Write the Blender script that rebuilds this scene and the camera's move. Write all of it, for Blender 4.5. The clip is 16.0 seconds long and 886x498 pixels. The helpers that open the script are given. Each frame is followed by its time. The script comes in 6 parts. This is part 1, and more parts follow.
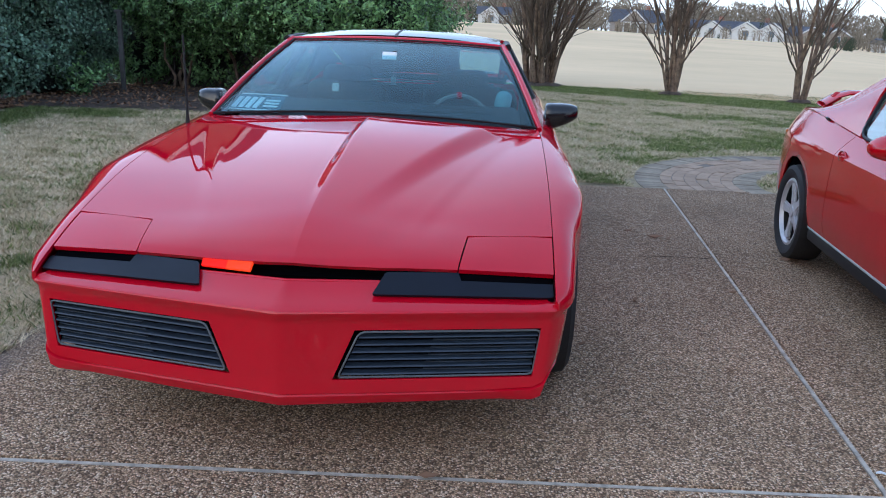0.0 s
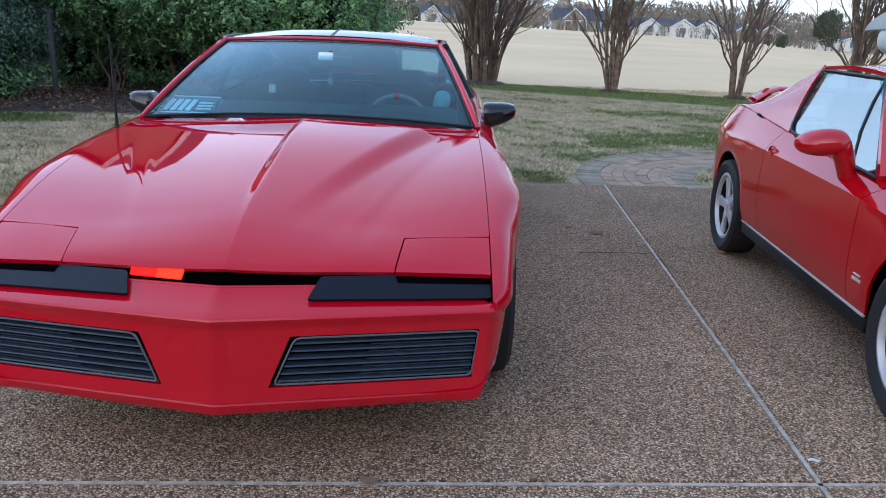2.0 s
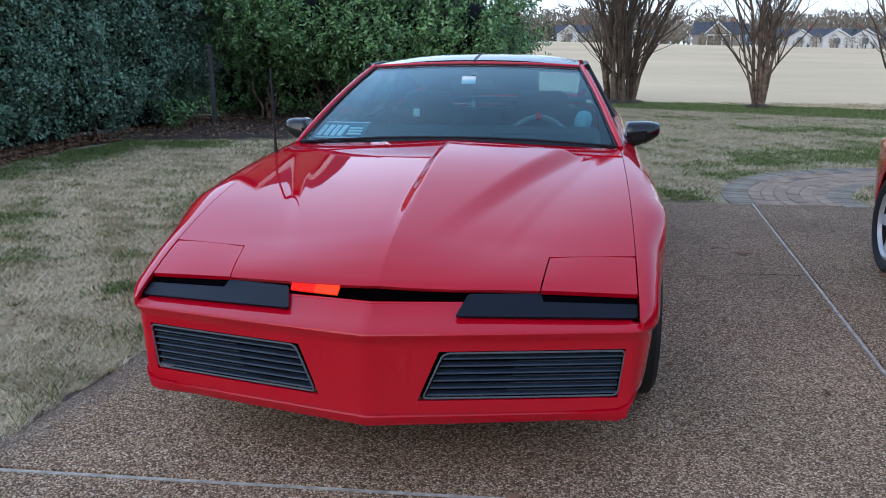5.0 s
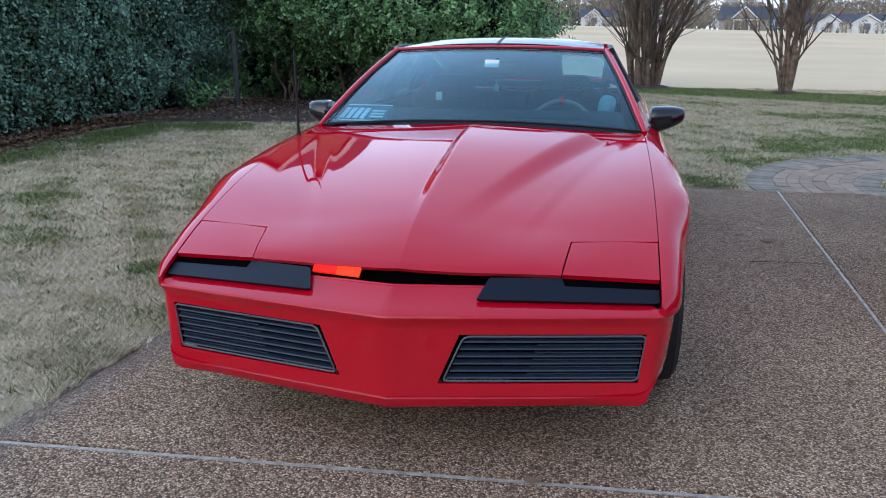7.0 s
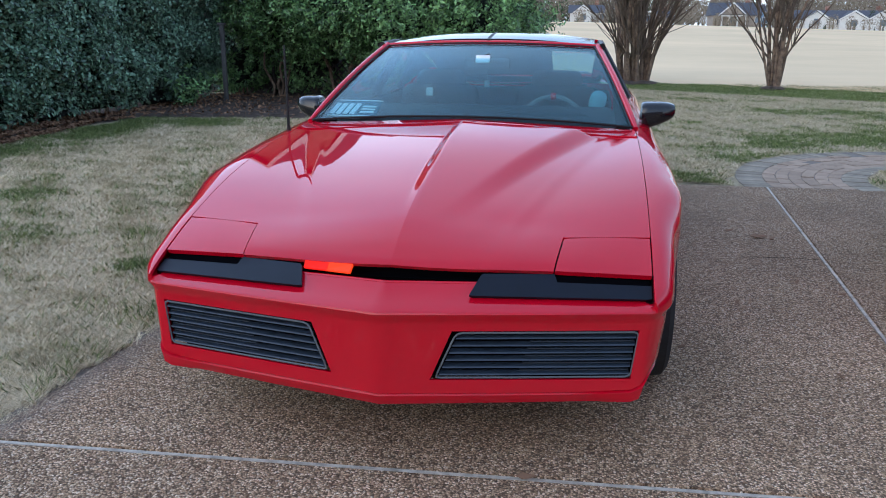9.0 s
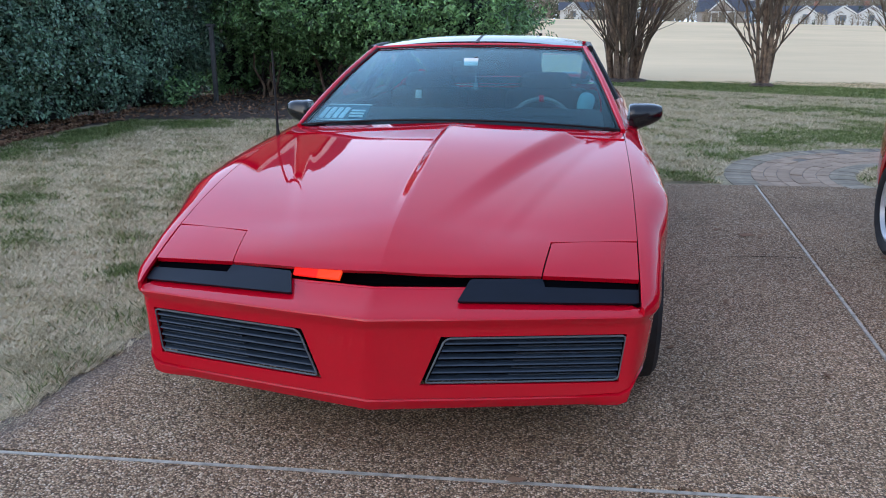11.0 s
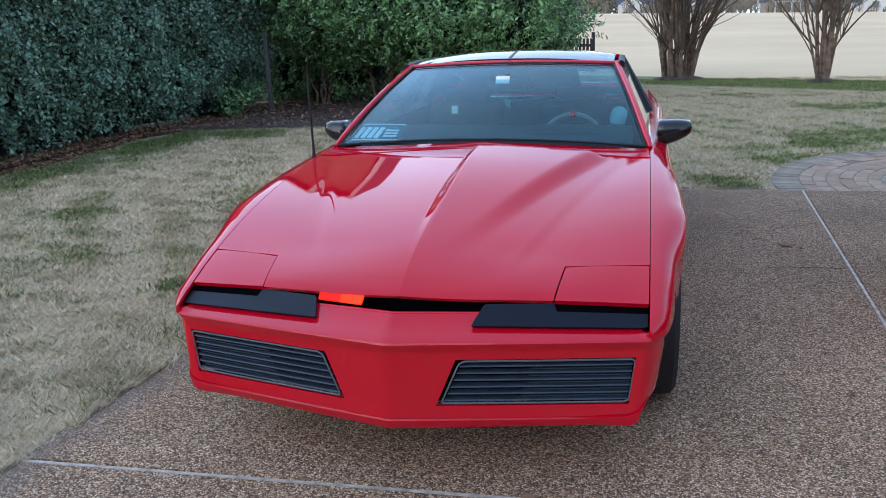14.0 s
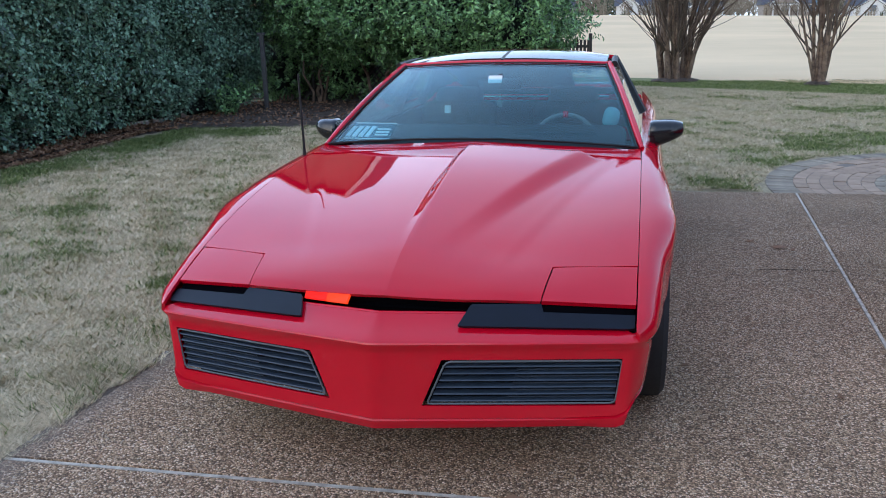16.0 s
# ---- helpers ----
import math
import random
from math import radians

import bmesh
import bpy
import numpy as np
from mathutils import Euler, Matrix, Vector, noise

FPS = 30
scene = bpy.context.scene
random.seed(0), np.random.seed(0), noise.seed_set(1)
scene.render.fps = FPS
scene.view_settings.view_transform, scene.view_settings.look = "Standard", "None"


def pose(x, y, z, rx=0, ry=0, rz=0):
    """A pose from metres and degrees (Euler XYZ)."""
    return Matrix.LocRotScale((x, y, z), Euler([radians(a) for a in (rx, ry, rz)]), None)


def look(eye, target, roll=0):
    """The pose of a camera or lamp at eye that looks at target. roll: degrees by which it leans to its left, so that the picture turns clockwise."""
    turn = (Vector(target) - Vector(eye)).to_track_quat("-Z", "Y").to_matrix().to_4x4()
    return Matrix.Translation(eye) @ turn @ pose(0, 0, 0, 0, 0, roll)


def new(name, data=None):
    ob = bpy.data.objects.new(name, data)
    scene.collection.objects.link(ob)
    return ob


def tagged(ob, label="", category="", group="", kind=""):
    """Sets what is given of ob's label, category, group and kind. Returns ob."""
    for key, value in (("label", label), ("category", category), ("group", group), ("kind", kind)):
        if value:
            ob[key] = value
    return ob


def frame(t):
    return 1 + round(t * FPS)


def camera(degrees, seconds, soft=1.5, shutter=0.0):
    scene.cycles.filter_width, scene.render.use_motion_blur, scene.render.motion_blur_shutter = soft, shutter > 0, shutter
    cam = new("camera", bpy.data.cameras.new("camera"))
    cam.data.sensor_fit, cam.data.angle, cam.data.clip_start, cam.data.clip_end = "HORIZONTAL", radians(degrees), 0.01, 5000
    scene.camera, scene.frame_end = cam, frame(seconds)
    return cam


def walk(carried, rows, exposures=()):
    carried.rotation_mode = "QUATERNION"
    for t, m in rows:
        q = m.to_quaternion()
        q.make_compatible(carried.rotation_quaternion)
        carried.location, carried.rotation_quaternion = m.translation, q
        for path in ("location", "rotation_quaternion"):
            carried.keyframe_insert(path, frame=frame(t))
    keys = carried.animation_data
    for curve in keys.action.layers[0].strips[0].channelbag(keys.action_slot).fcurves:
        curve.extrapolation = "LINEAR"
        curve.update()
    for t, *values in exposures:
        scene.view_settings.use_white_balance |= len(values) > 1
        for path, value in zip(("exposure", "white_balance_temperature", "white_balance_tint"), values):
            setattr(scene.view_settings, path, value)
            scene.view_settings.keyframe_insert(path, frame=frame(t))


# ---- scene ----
cam = camera(57.6, 16.0, 1.0)
PATH = [
    (0, (0.597, -2.061, 1.31), (0.481, -0.137, 0.779), 2.3),
    (0.5, (0.615, -2.045, 1.311), (0.532, -0.118, 0.783), 2.3),
    (1, (0.633, -2.037, 1.319), (0.589, -0.109, 0.79), 2.2),
    (1.5, (0.64, -2.039, 1.318), (0.629, -0.11, 0.788), 2.1),
    (2, (0.633, -2.04, 1.315), (0.645, -0.111, 0.786), 2.0),
    (2.5, (0.621, -2.036, 1.312), (0.655, -0.106, 0.788), 2.1),
    (3, (0.614, -2.027, 1.311), (0.662, -0.095, 0.797), 2.2),
    (3.5, (0.609, -2.074, 1.326), (0.431, -0.143, 0.836), 0.3),
    (4, (0.606, -2.082, 1.321), (0.362, -0.156, 0.842), -0.1),
    (4.5, (0.603, -2.085, 1.321), (0.318, -0.165, 0.841), -0.2),
    (7, (0.598, -2.09, 1.316), (0.229, -0.195, 0.795), 0.1),
    (7.5, (0.599, -2.09, 1.32), (0.228, -0.198, 0.79), 0.2),
    (8, (0.598, -2.087, 1.324), (0.231, -0.193, 0.794), 0.1),
    (8.5, (0.591, -2.085, 1.318), (0.235, -0.189, 0.79), 0.1),
    (9, (0.588, -2.081, 1.314), (0.245, -0.183, 0.783), 0.2),
    (9.5, (0.585, -2.08, 1.311), (0.254, -0.181, 0.777), 0.4),
    (12, (0.629, -2.094, 1.365), (0.29, -0.196, 0.831), -1.2),
    (12.5, (0.654, -2.097, 1.373), (0.296, -0.202, 0.84), -1.9),
    (13, (0.703, -2.118, 1.399), (0.322, -0.229, 0.863), -2.1),
    (13.5, (0.729, -2.137, 1.428), (0.315, -0.257, 0.887), -1.7),
    (14, (0.753, -2.144, 1.456), (0.287, -0.275, 0.919), -1.8),
    (14.5, (0.77, -2.146, 1.457), (0.282, -0.282, 0.922), -2.0),
    (15, (0.774, -2.139, 1.453), (0.285, -0.279, 0.905), -1.9),
    (15.5, (0.778, -2.137, 1.458), (0.299, -0.271, 0.92), -1.7),
    (16, (0.78, -2.123, 1.449), (0.322, -0.252, 0.912), -1.3),
]
walk(cam, [(t, look(eye, target, roll)) for t, eye, target, roll in PATH], exposures=[(0, 0.56, 6060, 10), (2.5, 0.54, 6060, 10), (3.5, 0.43, 6060, 10), (4.5, 0.43, 6060, 10), (7, 0.57, 6060, 10), (9.5, 0.61, 6060, 10), (12, 0.58, 6060, 10), (13, 0.61, 6060, 10), (15, 0.71, 6060, 10), (16, 0.65, 6060, 10)])

# ---- light ----
world = bpy.data.worlds.new("world")
scene.world = world
world.use_nodes = True
wn = world.node_tree
sky = wn.nodes.new("ShaderNodeTexSky")
sky.sky_type = "NISHITA"
sky.sun_disc = False
sky.sun_elevation, sky.sun_rotation = radians(24), radians(206)
sky.air_density, sky.dust_density, sky.ozone_density = 1.0, 1.2, 1.5
bg = wn.nodes["Background"]
bg.inputs["Strength"].default_value = 0.06
wn.links.new(sky.outputs[0], bg.inputs["Color"])
# thin high cloud over the whole sky
cloud = wn.nodes.new("ShaderNodeBackground")
cloud.inputs["Strength"].default_value = 0.80
wtc = wn.nodes.new("ShaderNodeTexCoord")
wnoise = wn.nodes.new("ShaderNodeTexNoise")
wnoise.inputs["Scale"].default_value, wnoise.inputs["Detail"].default_value = 2.6, 5
wramp = wn.nodes.new("ShaderNodeValToRGB")
wramp.color_ramp.elements[0].position, wramp.color_ramp.elements[1].position = 0.3, 0.75
wramp.color_ramp.elements[0].color, wramp.color_ramp.elements[1].color = (0.56, 0.72, 1.0, 1), (0.86, 0.94, 1.08, 1)
wadd = wn.nodes.new("ShaderNodeAddShader")
wn.links.new(wtc.outputs["Generated"], wnoise.inputs["Vector"])
wn.links.new(wnoise.outputs["Fac"], wramp.inputs["Fac"])
# brighter towards the horizon, deeper overhead
wsep = wn.nodes.new("ShaderNodeSeparateXYZ")
wgrad = wn.nodes.new("ShaderNodeValToRGB")
for pos, col in ((0.22, (0.80, 0.83, 0.86)), (0.55, (0.56, 0.64, 0.73))):
    wgrad.color_ramp.elements.new(pos).color = (*col, 1)
wgrad.color_ramp.elements[0].color, wgrad.color_ramp.elements[-1].color = (0.94, 0.94, 0.94, 1), (0.56, 0.64, 0.75, 1)
wmul = wn.nodes.new("ShaderNodeMix")
wmul.data_type, wmul.blend_type = "RGBA", "MULTIPLY"
wmul.inputs[0].default_value = 1.0
wn.links.new(wtc.outputs["Generated"], wsep.inputs[0])
wn.links.new(wsep.outputs[2], wgrad.inputs["Fac"])
wn.links.new(wramp.outputs["Color"], wmul.inputs[6])
wn.links.new(wgrad.outputs["Color"], wmul.inputs[7])
wn.links.new(wmul.outputs[2], cloud.inputs["Color"])
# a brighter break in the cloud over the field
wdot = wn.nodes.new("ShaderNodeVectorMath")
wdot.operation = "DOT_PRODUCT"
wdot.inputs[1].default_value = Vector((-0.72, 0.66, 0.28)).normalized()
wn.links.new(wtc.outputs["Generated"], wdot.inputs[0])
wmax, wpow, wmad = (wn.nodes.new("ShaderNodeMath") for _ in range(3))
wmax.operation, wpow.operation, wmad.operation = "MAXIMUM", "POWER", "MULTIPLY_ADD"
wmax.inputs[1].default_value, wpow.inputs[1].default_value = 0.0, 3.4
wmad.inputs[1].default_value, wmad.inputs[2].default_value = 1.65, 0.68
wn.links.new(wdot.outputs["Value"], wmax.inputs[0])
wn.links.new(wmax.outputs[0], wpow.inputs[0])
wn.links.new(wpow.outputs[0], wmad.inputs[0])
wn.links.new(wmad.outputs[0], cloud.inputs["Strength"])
wn.links.new(bg.outputs[0], wadd.inputs[0])
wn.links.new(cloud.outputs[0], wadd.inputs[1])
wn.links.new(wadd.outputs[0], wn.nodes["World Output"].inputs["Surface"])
sun = new("sun", bpy.data.lights.new("sun", "SUN"))
sun.data.energy, sun.data.angle, sun.data.color = 0.32, radians(70), (1.0, 0.96, 0.92)
sun.matrix_world = look((-7.0, -14.4, 7.1), (0, 0, 0))


# ---- materials ----
def material(name, base, rough=0.6, metal=0.0, vary=0.0, scale=8.0, second=None, bump=0.0, bscale=60.0, coat=0.0, spec=0.5, jitter=0.0):
    """A principled surface: two scales of noise between base and second, a bump, and a change from object to object."""
    m = bpy.data.materials.new(name)
    m.use_nodes = True
    nt = m.node_tree
    b = nt.nodes["Principled BSDF"]
    b.inputs["Roughness"].default_value = rough
    b.inputs["Metallic"].default_value = metal
    b.inputs["Specular IOR Level"].default_value = spec
    b.inputs["Coat Weight"].default_value = coat
    b.inputs["Coat Roughness"].default_value = 0.02
    b.inputs["Coat IOR"].default_value = 1.5
    c1 = (*base, 1)
    c2 = (*(second or tuple(v * (1 - vary) for v in base)), 1)
    tc = nt.nodes.new("ShaderNodeTexCoord")
    if vary or second:
        n1 = nt.nodes.new("ShaderNodeTexNoise")
        n1.inputs["Scale"].default_value = scale
        n1.inputs["Detail"].default_value = 6
        n1.inputs["Roughness"].default_value = 0.65
        nt.links.new(tc.outputs["Object"], n1.inputs["Vector"])
        ramp = nt.nodes.new("ShaderNodeValToRGB")
        ramp.color_ramp.elements[0].position, ramp.color_ramp.elements[1].position = 0.35, 0.68
        ramp.color_ramp.elements[0].color, ramp.color_ramp.elements[1].color = c2, c1
        nt.links.new(n1.outputs["Fac"], ramp.inputs["Fac"])
        out = ramp.outputs["Color"]
        if jitter:
            oi = nt.nodes.new("ShaderNodeObjectInfo")
            hs = nt.nodes.new("ShaderNodeHueSaturation")
            mr = nt.nodes.new("ShaderNodeMapRange")
            mr.inputs["To Min"].default_value, mr.inputs["To Max"].default_value = 1 - jitter, 1 + jitter
            nt.links.new(oi.outputs["Random"], mr.inputs["Value"])
            nt.links.new(mr.outputs[0], hs.inputs["Value"])
            nt.links.new(out, hs.inputs["Color"])
            out = hs.outputs["Color"]
        nt.links.new(out, b.inputs["Base Color"])
    else:
        b.inputs["Base Color"].default_value = c1
    if bump:
        n2 = nt.nodes.new("ShaderNodeTexNoise")
        n2.inputs["Scale"].default_value = bscale
        n2.inputs["Detail"].default_value = 4
        nt.links.new(tc.outputs["Object"], n2.inputs["Vector"])
        bp = nt.nodes.new("ShaderNodeBump")
        bp.inputs["Strength"].default_value = bump
        bp.inputs["Distance"].default_value = 0.01
        nt.links.new(n2.outputs["Fac"], bp.inputs["Height"])
        nt.links.new(bp.outputs[0], b.inputs["Normal"])
    return m


def glass(name, tint, gloss=0.04, rough=0.0, sheen=(1, 1, 1)):
    """A thin pane: tinted see-through, with a mirror gloss that grows towards grazing angles."""
    m = bpy.data.materials.new(name)
    m.use_nodes = True
    nt = m.node_tree
    nt.nodes.remove(nt.nodes["Principled BSDF"])
    tr, gl, mx = nt.nodes.new("ShaderNodeBsdfTransparent"), nt.nodes.new("ShaderNodeBsdfGlossy"), nt.nodes.new("ShaderNodeMixShader")
    lw, pw, ma = nt.nodes.new("ShaderNodeLayerWeight"), nt.nodes.new("ShaderNodeMath"), nt.nodes.new("ShaderNodeMath")
    lw.inputs["Blend"].default_value = 0.5
    pw.operation, ma.operation = "POWER", "MULTIPLY_ADD"
    pw.inputs[1].default_value = 5
    ma.inputs[1].default_value, ma.inputs[2].default_value = 1 - gloss, gloss
    tr.inputs["Color"].default_value = (*tint, 1)
    gl.inputs["Roughness"].default_value = rough
    gl.inputs["Color"].default_value = (*sheen, 1)
    nt.links.new(lw.outputs["Facing"], pw.inputs[0])
    nt.links.new(pw.outputs[0], ma.inputs[0])
    nt.links.new(ma.outputs[0], mx.inputs[0])
    nt.links.new(tr.outputs[0], mx.inputs[1])
    nt.links.new(gl.outputs[0], mx.inputs[2])
    nt.links.new(mx.outputs[0], nt.nodes["Material Output"].inputs["Surface"])
    return m


def leafy(name, dark, light, rough=0.45, spec=0.5):
    """Leaves whose green changes from leaf to leaf."""
    m = bpy.data.materials.new(name)
    m.use_nodes = True
    nt = m.node_tree
    b = nt.nodes["Principled BSDF"]
    b.inputs["Roughness"].default_value = rough
    b.inputs["Specular IOR Level"].default_value = spec
    g = nt.nodes.new("ShaderNodeNewGeometry")
    r = nt.nodes.new("ShaderNodeValToRGB")
    r.color_ramp.elements[0].color, r.color_ramp.elements[1].color = (*dark, 1), (*light, 1)
    nt.links.new(g.outputs["Random Per Island"], r.inputs["Fac"])
    nt.links.new(r.outputs["Color"], b.inputs["Base Color"])
    return m


def aggregate(name):
    """Exposed pebbles in mortar, about 7 mm each, with large stains and a tone that darkens towards +y and -x."""
    m = bpy.data.materials.new(name)
    m.use_nodes = True
    nt = m.node_tree
    b = nt.nodes["Principled BSDF"]
    b.inputs["Roughness"].default_value = 0.85
    b.inputs["Specular IOR Level"].default_value = 0.2
    tc = nt.nodes.new("ShaderNodeTexCoord")
    v = nt.nodes.new("ShaderNodeTexVoronoi")
    v.inputs["Scale"].default_value = 145
    nt.links.new(tc.outputs["Object"], v.inputs["Vector"])
    sep = nt.nodes.new("ShaderNodeSeparateColor")
    nt.links.new(v.outputs["Color"], sep.inputs[0])
    r = nt.nodes.new("ShaderNodeValToRGB")
    stops = [(0.0, (0.10, 0.062, 0.042)), (0.2, (0.29, 0.175, 0.105)), (0.45, (0.44, 0.280, 0.168)), (0.66, (0.56, 0.375, 0.230)), (0.85, (0.68, 0.495, 0.335)), (1.0, (0.86, 0.70, 0.53))]
    while len(r.color_ramp.elements) < len(stops):
        r.color_ramp.elements.new(0.5)
    for e, (p, c) in zip(r.color_ramp.elements, stops):
        e.position, e.color = p, (*c, 1)
    nt.links.new(sep.outputs[0], r.inputs["Fac"])
    gap = nt.nodes.new("ShaderNodeMapRange")
    gap.inputs["From Min"].default_value, gap.inputs["From Max"].default_value = 0.42, 0.78
    nt.links.new(v.outputs["Distance"], gap.inputs["Value"])
    mix = nt.nodes.new("ShaderNodeMix")
    mix.data_type = "RGBA"
    mix.inputs[7].default_value = (0.13, 0.082, 0.050, 1)
    nt.links.new(gap.outputs[0], mix.inputs[0])
    nt.links.new(r.outputs["Color"], mix.inputs[6])
    n = nt.nodes.new("ShaderNodeTexNoise")
    n.inputs["Scale"].default_value, n.inputs["Detail"].default_value = 1.3, 8
    nt.links.new(tc.outputs["Object"], n.inputs["Vector"])
    mr = nt.nodes.new("ShaderNodeMapRange")
    mr.inputs["From Min"].default_value, mr.inputs["From Max"].default_value = 0.3, 0.7
    mr.inputs["To Min"].default_value, mr.inputs["To Max"].default_value = 0.96, 1.42
    nt.links.new(n.outputs["Fac"], mr.inputs["Value"])
    # tone multiplier falling towards +y and -x, its edge broken by noise
    falloff_xyz = nt.nodes.new("ShaderNodeSeparateXYZ")
    nt.links.new(tc.outputs["Object"], falloff_xyz.inputs[0])
    falloff_edge = nt.nodes.new("ShaderNodeMath")
    falloff_edge.operation = "MULTIPLY_ADD"
    falloff_edge.inputs[1].default_value = 2.4
    bay = nt.nodes.new("ShaderNodeMath")
    bay.operation = "MULTIPLY_ADD"
    bay.inputs[1].default_value = -0.5
    nt.links.new(falloff_xyz.outputs[0], bay.inputs[0])
    nt.links.new(falloff_xyz.outputs[1], bay.inputs[2])
    nt.links.new(n.outputs["Fac"], falloff_edge.inputs[0])
    nt.links.new(bay.outputs[0], falloff_edge.inputs[2])
    falloff = nt.nodes.new("ShaderNodeMapRange")
    falloff.inputs["From Min"].default_value, falloff.inputs["From Max"].default_value = 0.2, 4.2
    falloff.inputs["To Min"].default_value, falloff.inputs["To Max"].default_value = 1.16, 0.74
    nt.links.new(falloff_edge.outputs[0], falloff.inputs["Value"])
    tone = nt.nodes.new("ShaderNodeMath")
    tone.operation = "MULTIPLY"
    nt.links.new(mr.outputs[0], tone.inputs[0])
    nt.links.new(falloff.outputs[0], tone.inputs[1])
    hs = nt.nodes.new("ShaderNodeHueSaturation")
    nt.links.new(tone.outputs[0], hs.inputs["Value"])
    nt.links.new(mix.outputs[2], hs.inputs["Color"])
    # grey silt washed over the pebbles along the lawn's edge
    sx = nt.nodes.new("ShaderNodeSeparateXYZ")
    nt.links.new(tc.outputs["Object"], sx.inputs[0])
    edge = nt.nodes.new("ShaderNodeMath")
    edge.operation = "MULTIPLY_ADD"
    edge.inputs[1].default_value = -0.055
    nt.links.new(sx.outputs[1], edge.inputs[0])
    nt.links.new(sx.outputs[0], edge.inputs[2])
    ne = nt.nodes.new("ShaderNodeTexNoise")
    ne.inputs["Scale"].default_value, ne.inputs["Detail"].default_value = 5.0, 6
    nt.links.new(tc.outputs["Object"], ne.inputs["Vector"])
    wob = nt.nodes.new("ShaderNodeMath")
    wob.operation = "MULTIPLY_ADD"
    wob.inputs[1].default_value = 0.30
    nt.links.new(ne.outputs["Fac"], wob.inputs[0])
    nt.links.new(edge.outputs[0], wob.inputs[2])
    silt = nt.nodes.new("ShaderNodeMapRange")
    silt.inputs["From Min"].default_value, silt.inputs["From Max"].default_value = -1.17, -1.02
    silt.inputs["To Min"].default_value, silt.inputs["To Max"].default_value = 0.5, 0.0
    nt.links.new(wob.outputs[0], silt.inputs["Value"])
    mxs = nt.nodes.new("ShaderNodeMix")
    mxs.data_type = "RGBA"
    mxs.inputs[7].default_value = (0.235, 0.195, 0.165, 1)
    nt.links.new(silt.outputs[0], mxs.inputs[0])
    nt.links.new(hs.outputs["Color"], mxs.inputs[6])
    nt.links.new(mxs.outputs[2], b.inputs["Base Color"])
    bp = nt.nodes.new("ShaderNodeBump")
    bp.inputs["Strength"].default_value, bp.inputs["Distance"].default_value = 1.0, 0.009
    bp.invert = True
    nt.links.new(v.outputs["Distance"], bp.inputs["Height"])
    nt.links.new(bp.outputs[0], b.inputs["Normal"])
    return m


def turf(name):
    """Dormant straw-coloured lawn soil with green patches."""
    m = bpy.data.materials.new(name)
    m.use_nodes = True
    nt = m.node_tree
    b = nt.nodes["Principled BSDF"]
    b.inputs["Roughness"].default_value = 0.95
    b.inputs["Specular IOR Level"].default_value = 0.1
    tc = nt.nodes.new("ShaderNodeTexCoord")
    cols = []
    for sc, lo, hi, c1, c2 in ((45, 0.35, 0.65, (0.23, 0.187, 0.12), (0.44, 0.37, 0.245)), (0.55, 0.56, 0.72, None, None)):
        n = nt.nodes.new("ShaderNodeTexNoise")
        n.inputs["Scale"].default_value, n.inputs["Detail"].default_value = sc, 7
        nt.links.new(tc.outputs["Object"], n.inputs["Vector"])
        mr = nt.nodes.new("ShaderNodeMapRange")
        mr.inputs["From Min"].default_value, mr.inputs["From Max"].default_value = lo, hi
        nt.links.new(n.outputs["Fac"], mr.inputs["Value"])
        mx = nt.nodes.new("ShaderNodeMix")
        mx.data_type = "RGBA"
        nt.links.new(mr.outputs[0], mx.inputs[0])
        if c1:
            mx.inputs[6].default_value, mx.inputs[7].default_value = (*c1, 1), (*c2, 1)
        else:
            nt.links.new(cols[0].outputs[2], mx.inputs[6])
            mx.inputs[7].default_value = (0.16, 0.185, 0.07, 1)
        cols.append(mx)
    nt.links.new(cols[-1].outputs[2], b.inputs["Base Color"])
    return m


RED = material("red_paint", (0.60, 0.002, 0.018), 0.4, 0.0, coat=1.0, spec=0.0, vary=0.08, scale=2.0)
SOLRED = material("solid_red_paint", (0.50, 0.002, 0.008), 0.4, 0.0, coat=1.0, spec=0.0, vary=0.08, scale=2.0)
RED.node_tree.nodes["Principled BSDF"].inputs["Coat IOR"].default_value = 1.52
SOLRED.node_tree.nodes["Principled BSDF"].inputs["Coat IOR"].default_value = 1.66
BLACK = material("black_plastic", (0.009, 0.010, 0.012), 0.5, vary=0.3, scale=20, spec=0.35)
PANEL = material("matt_black_panel", (0.004, 0.006, 0.014), 0.42, vary=0.3, scale=9, spec=0.22)
SLATE = material("grille_slat_plastic", (0.036, 0.052, 0.078), 0.34, vary=0.25, scale=30)
# near black for cavities and gaps: their shade put into the colour
VOID = material("cavity_shade_black", (0.003, 0.003, 0.004), 0.9, spec=0.0)
RIM = material("grille_rim", (0.13, 0.145, 0.16), 0.4, vary=0.2, scale=30)
TRIMGREY = material("grey_rim", (0.16, 0.17, 0.18), 0.4, vary=0.2, scale=30)
RUBBER = material("tyre_rubber", (0.018, 0.018, 0.019), 0.75, vary=0.3, scale=30, bump=0.15, bscale=90)
ALLOY = material("silver_alloy", (0.62, 0.63, 0.65), 0.38, 0.35, vary=0.12, scale=12)
CHROME = material("chrome", (0.75, 0.76, 0.78), 0.15, 1.0, vary=0.1, scale=10)
GLASS = glass("tinted_windscreen_glass", (0.64, 0.84, 0.88), 0.036, sheen=(0.88, 1.0, 1.0))
SIDEGLASS = glass("side_glass", (0.88, 0.93, 0.93))
FILMGLASS = glass("reflective_window_film", (0.40, 0.52, 0.56), 0.26, sheen=(0.80, 0.86, 0.86))
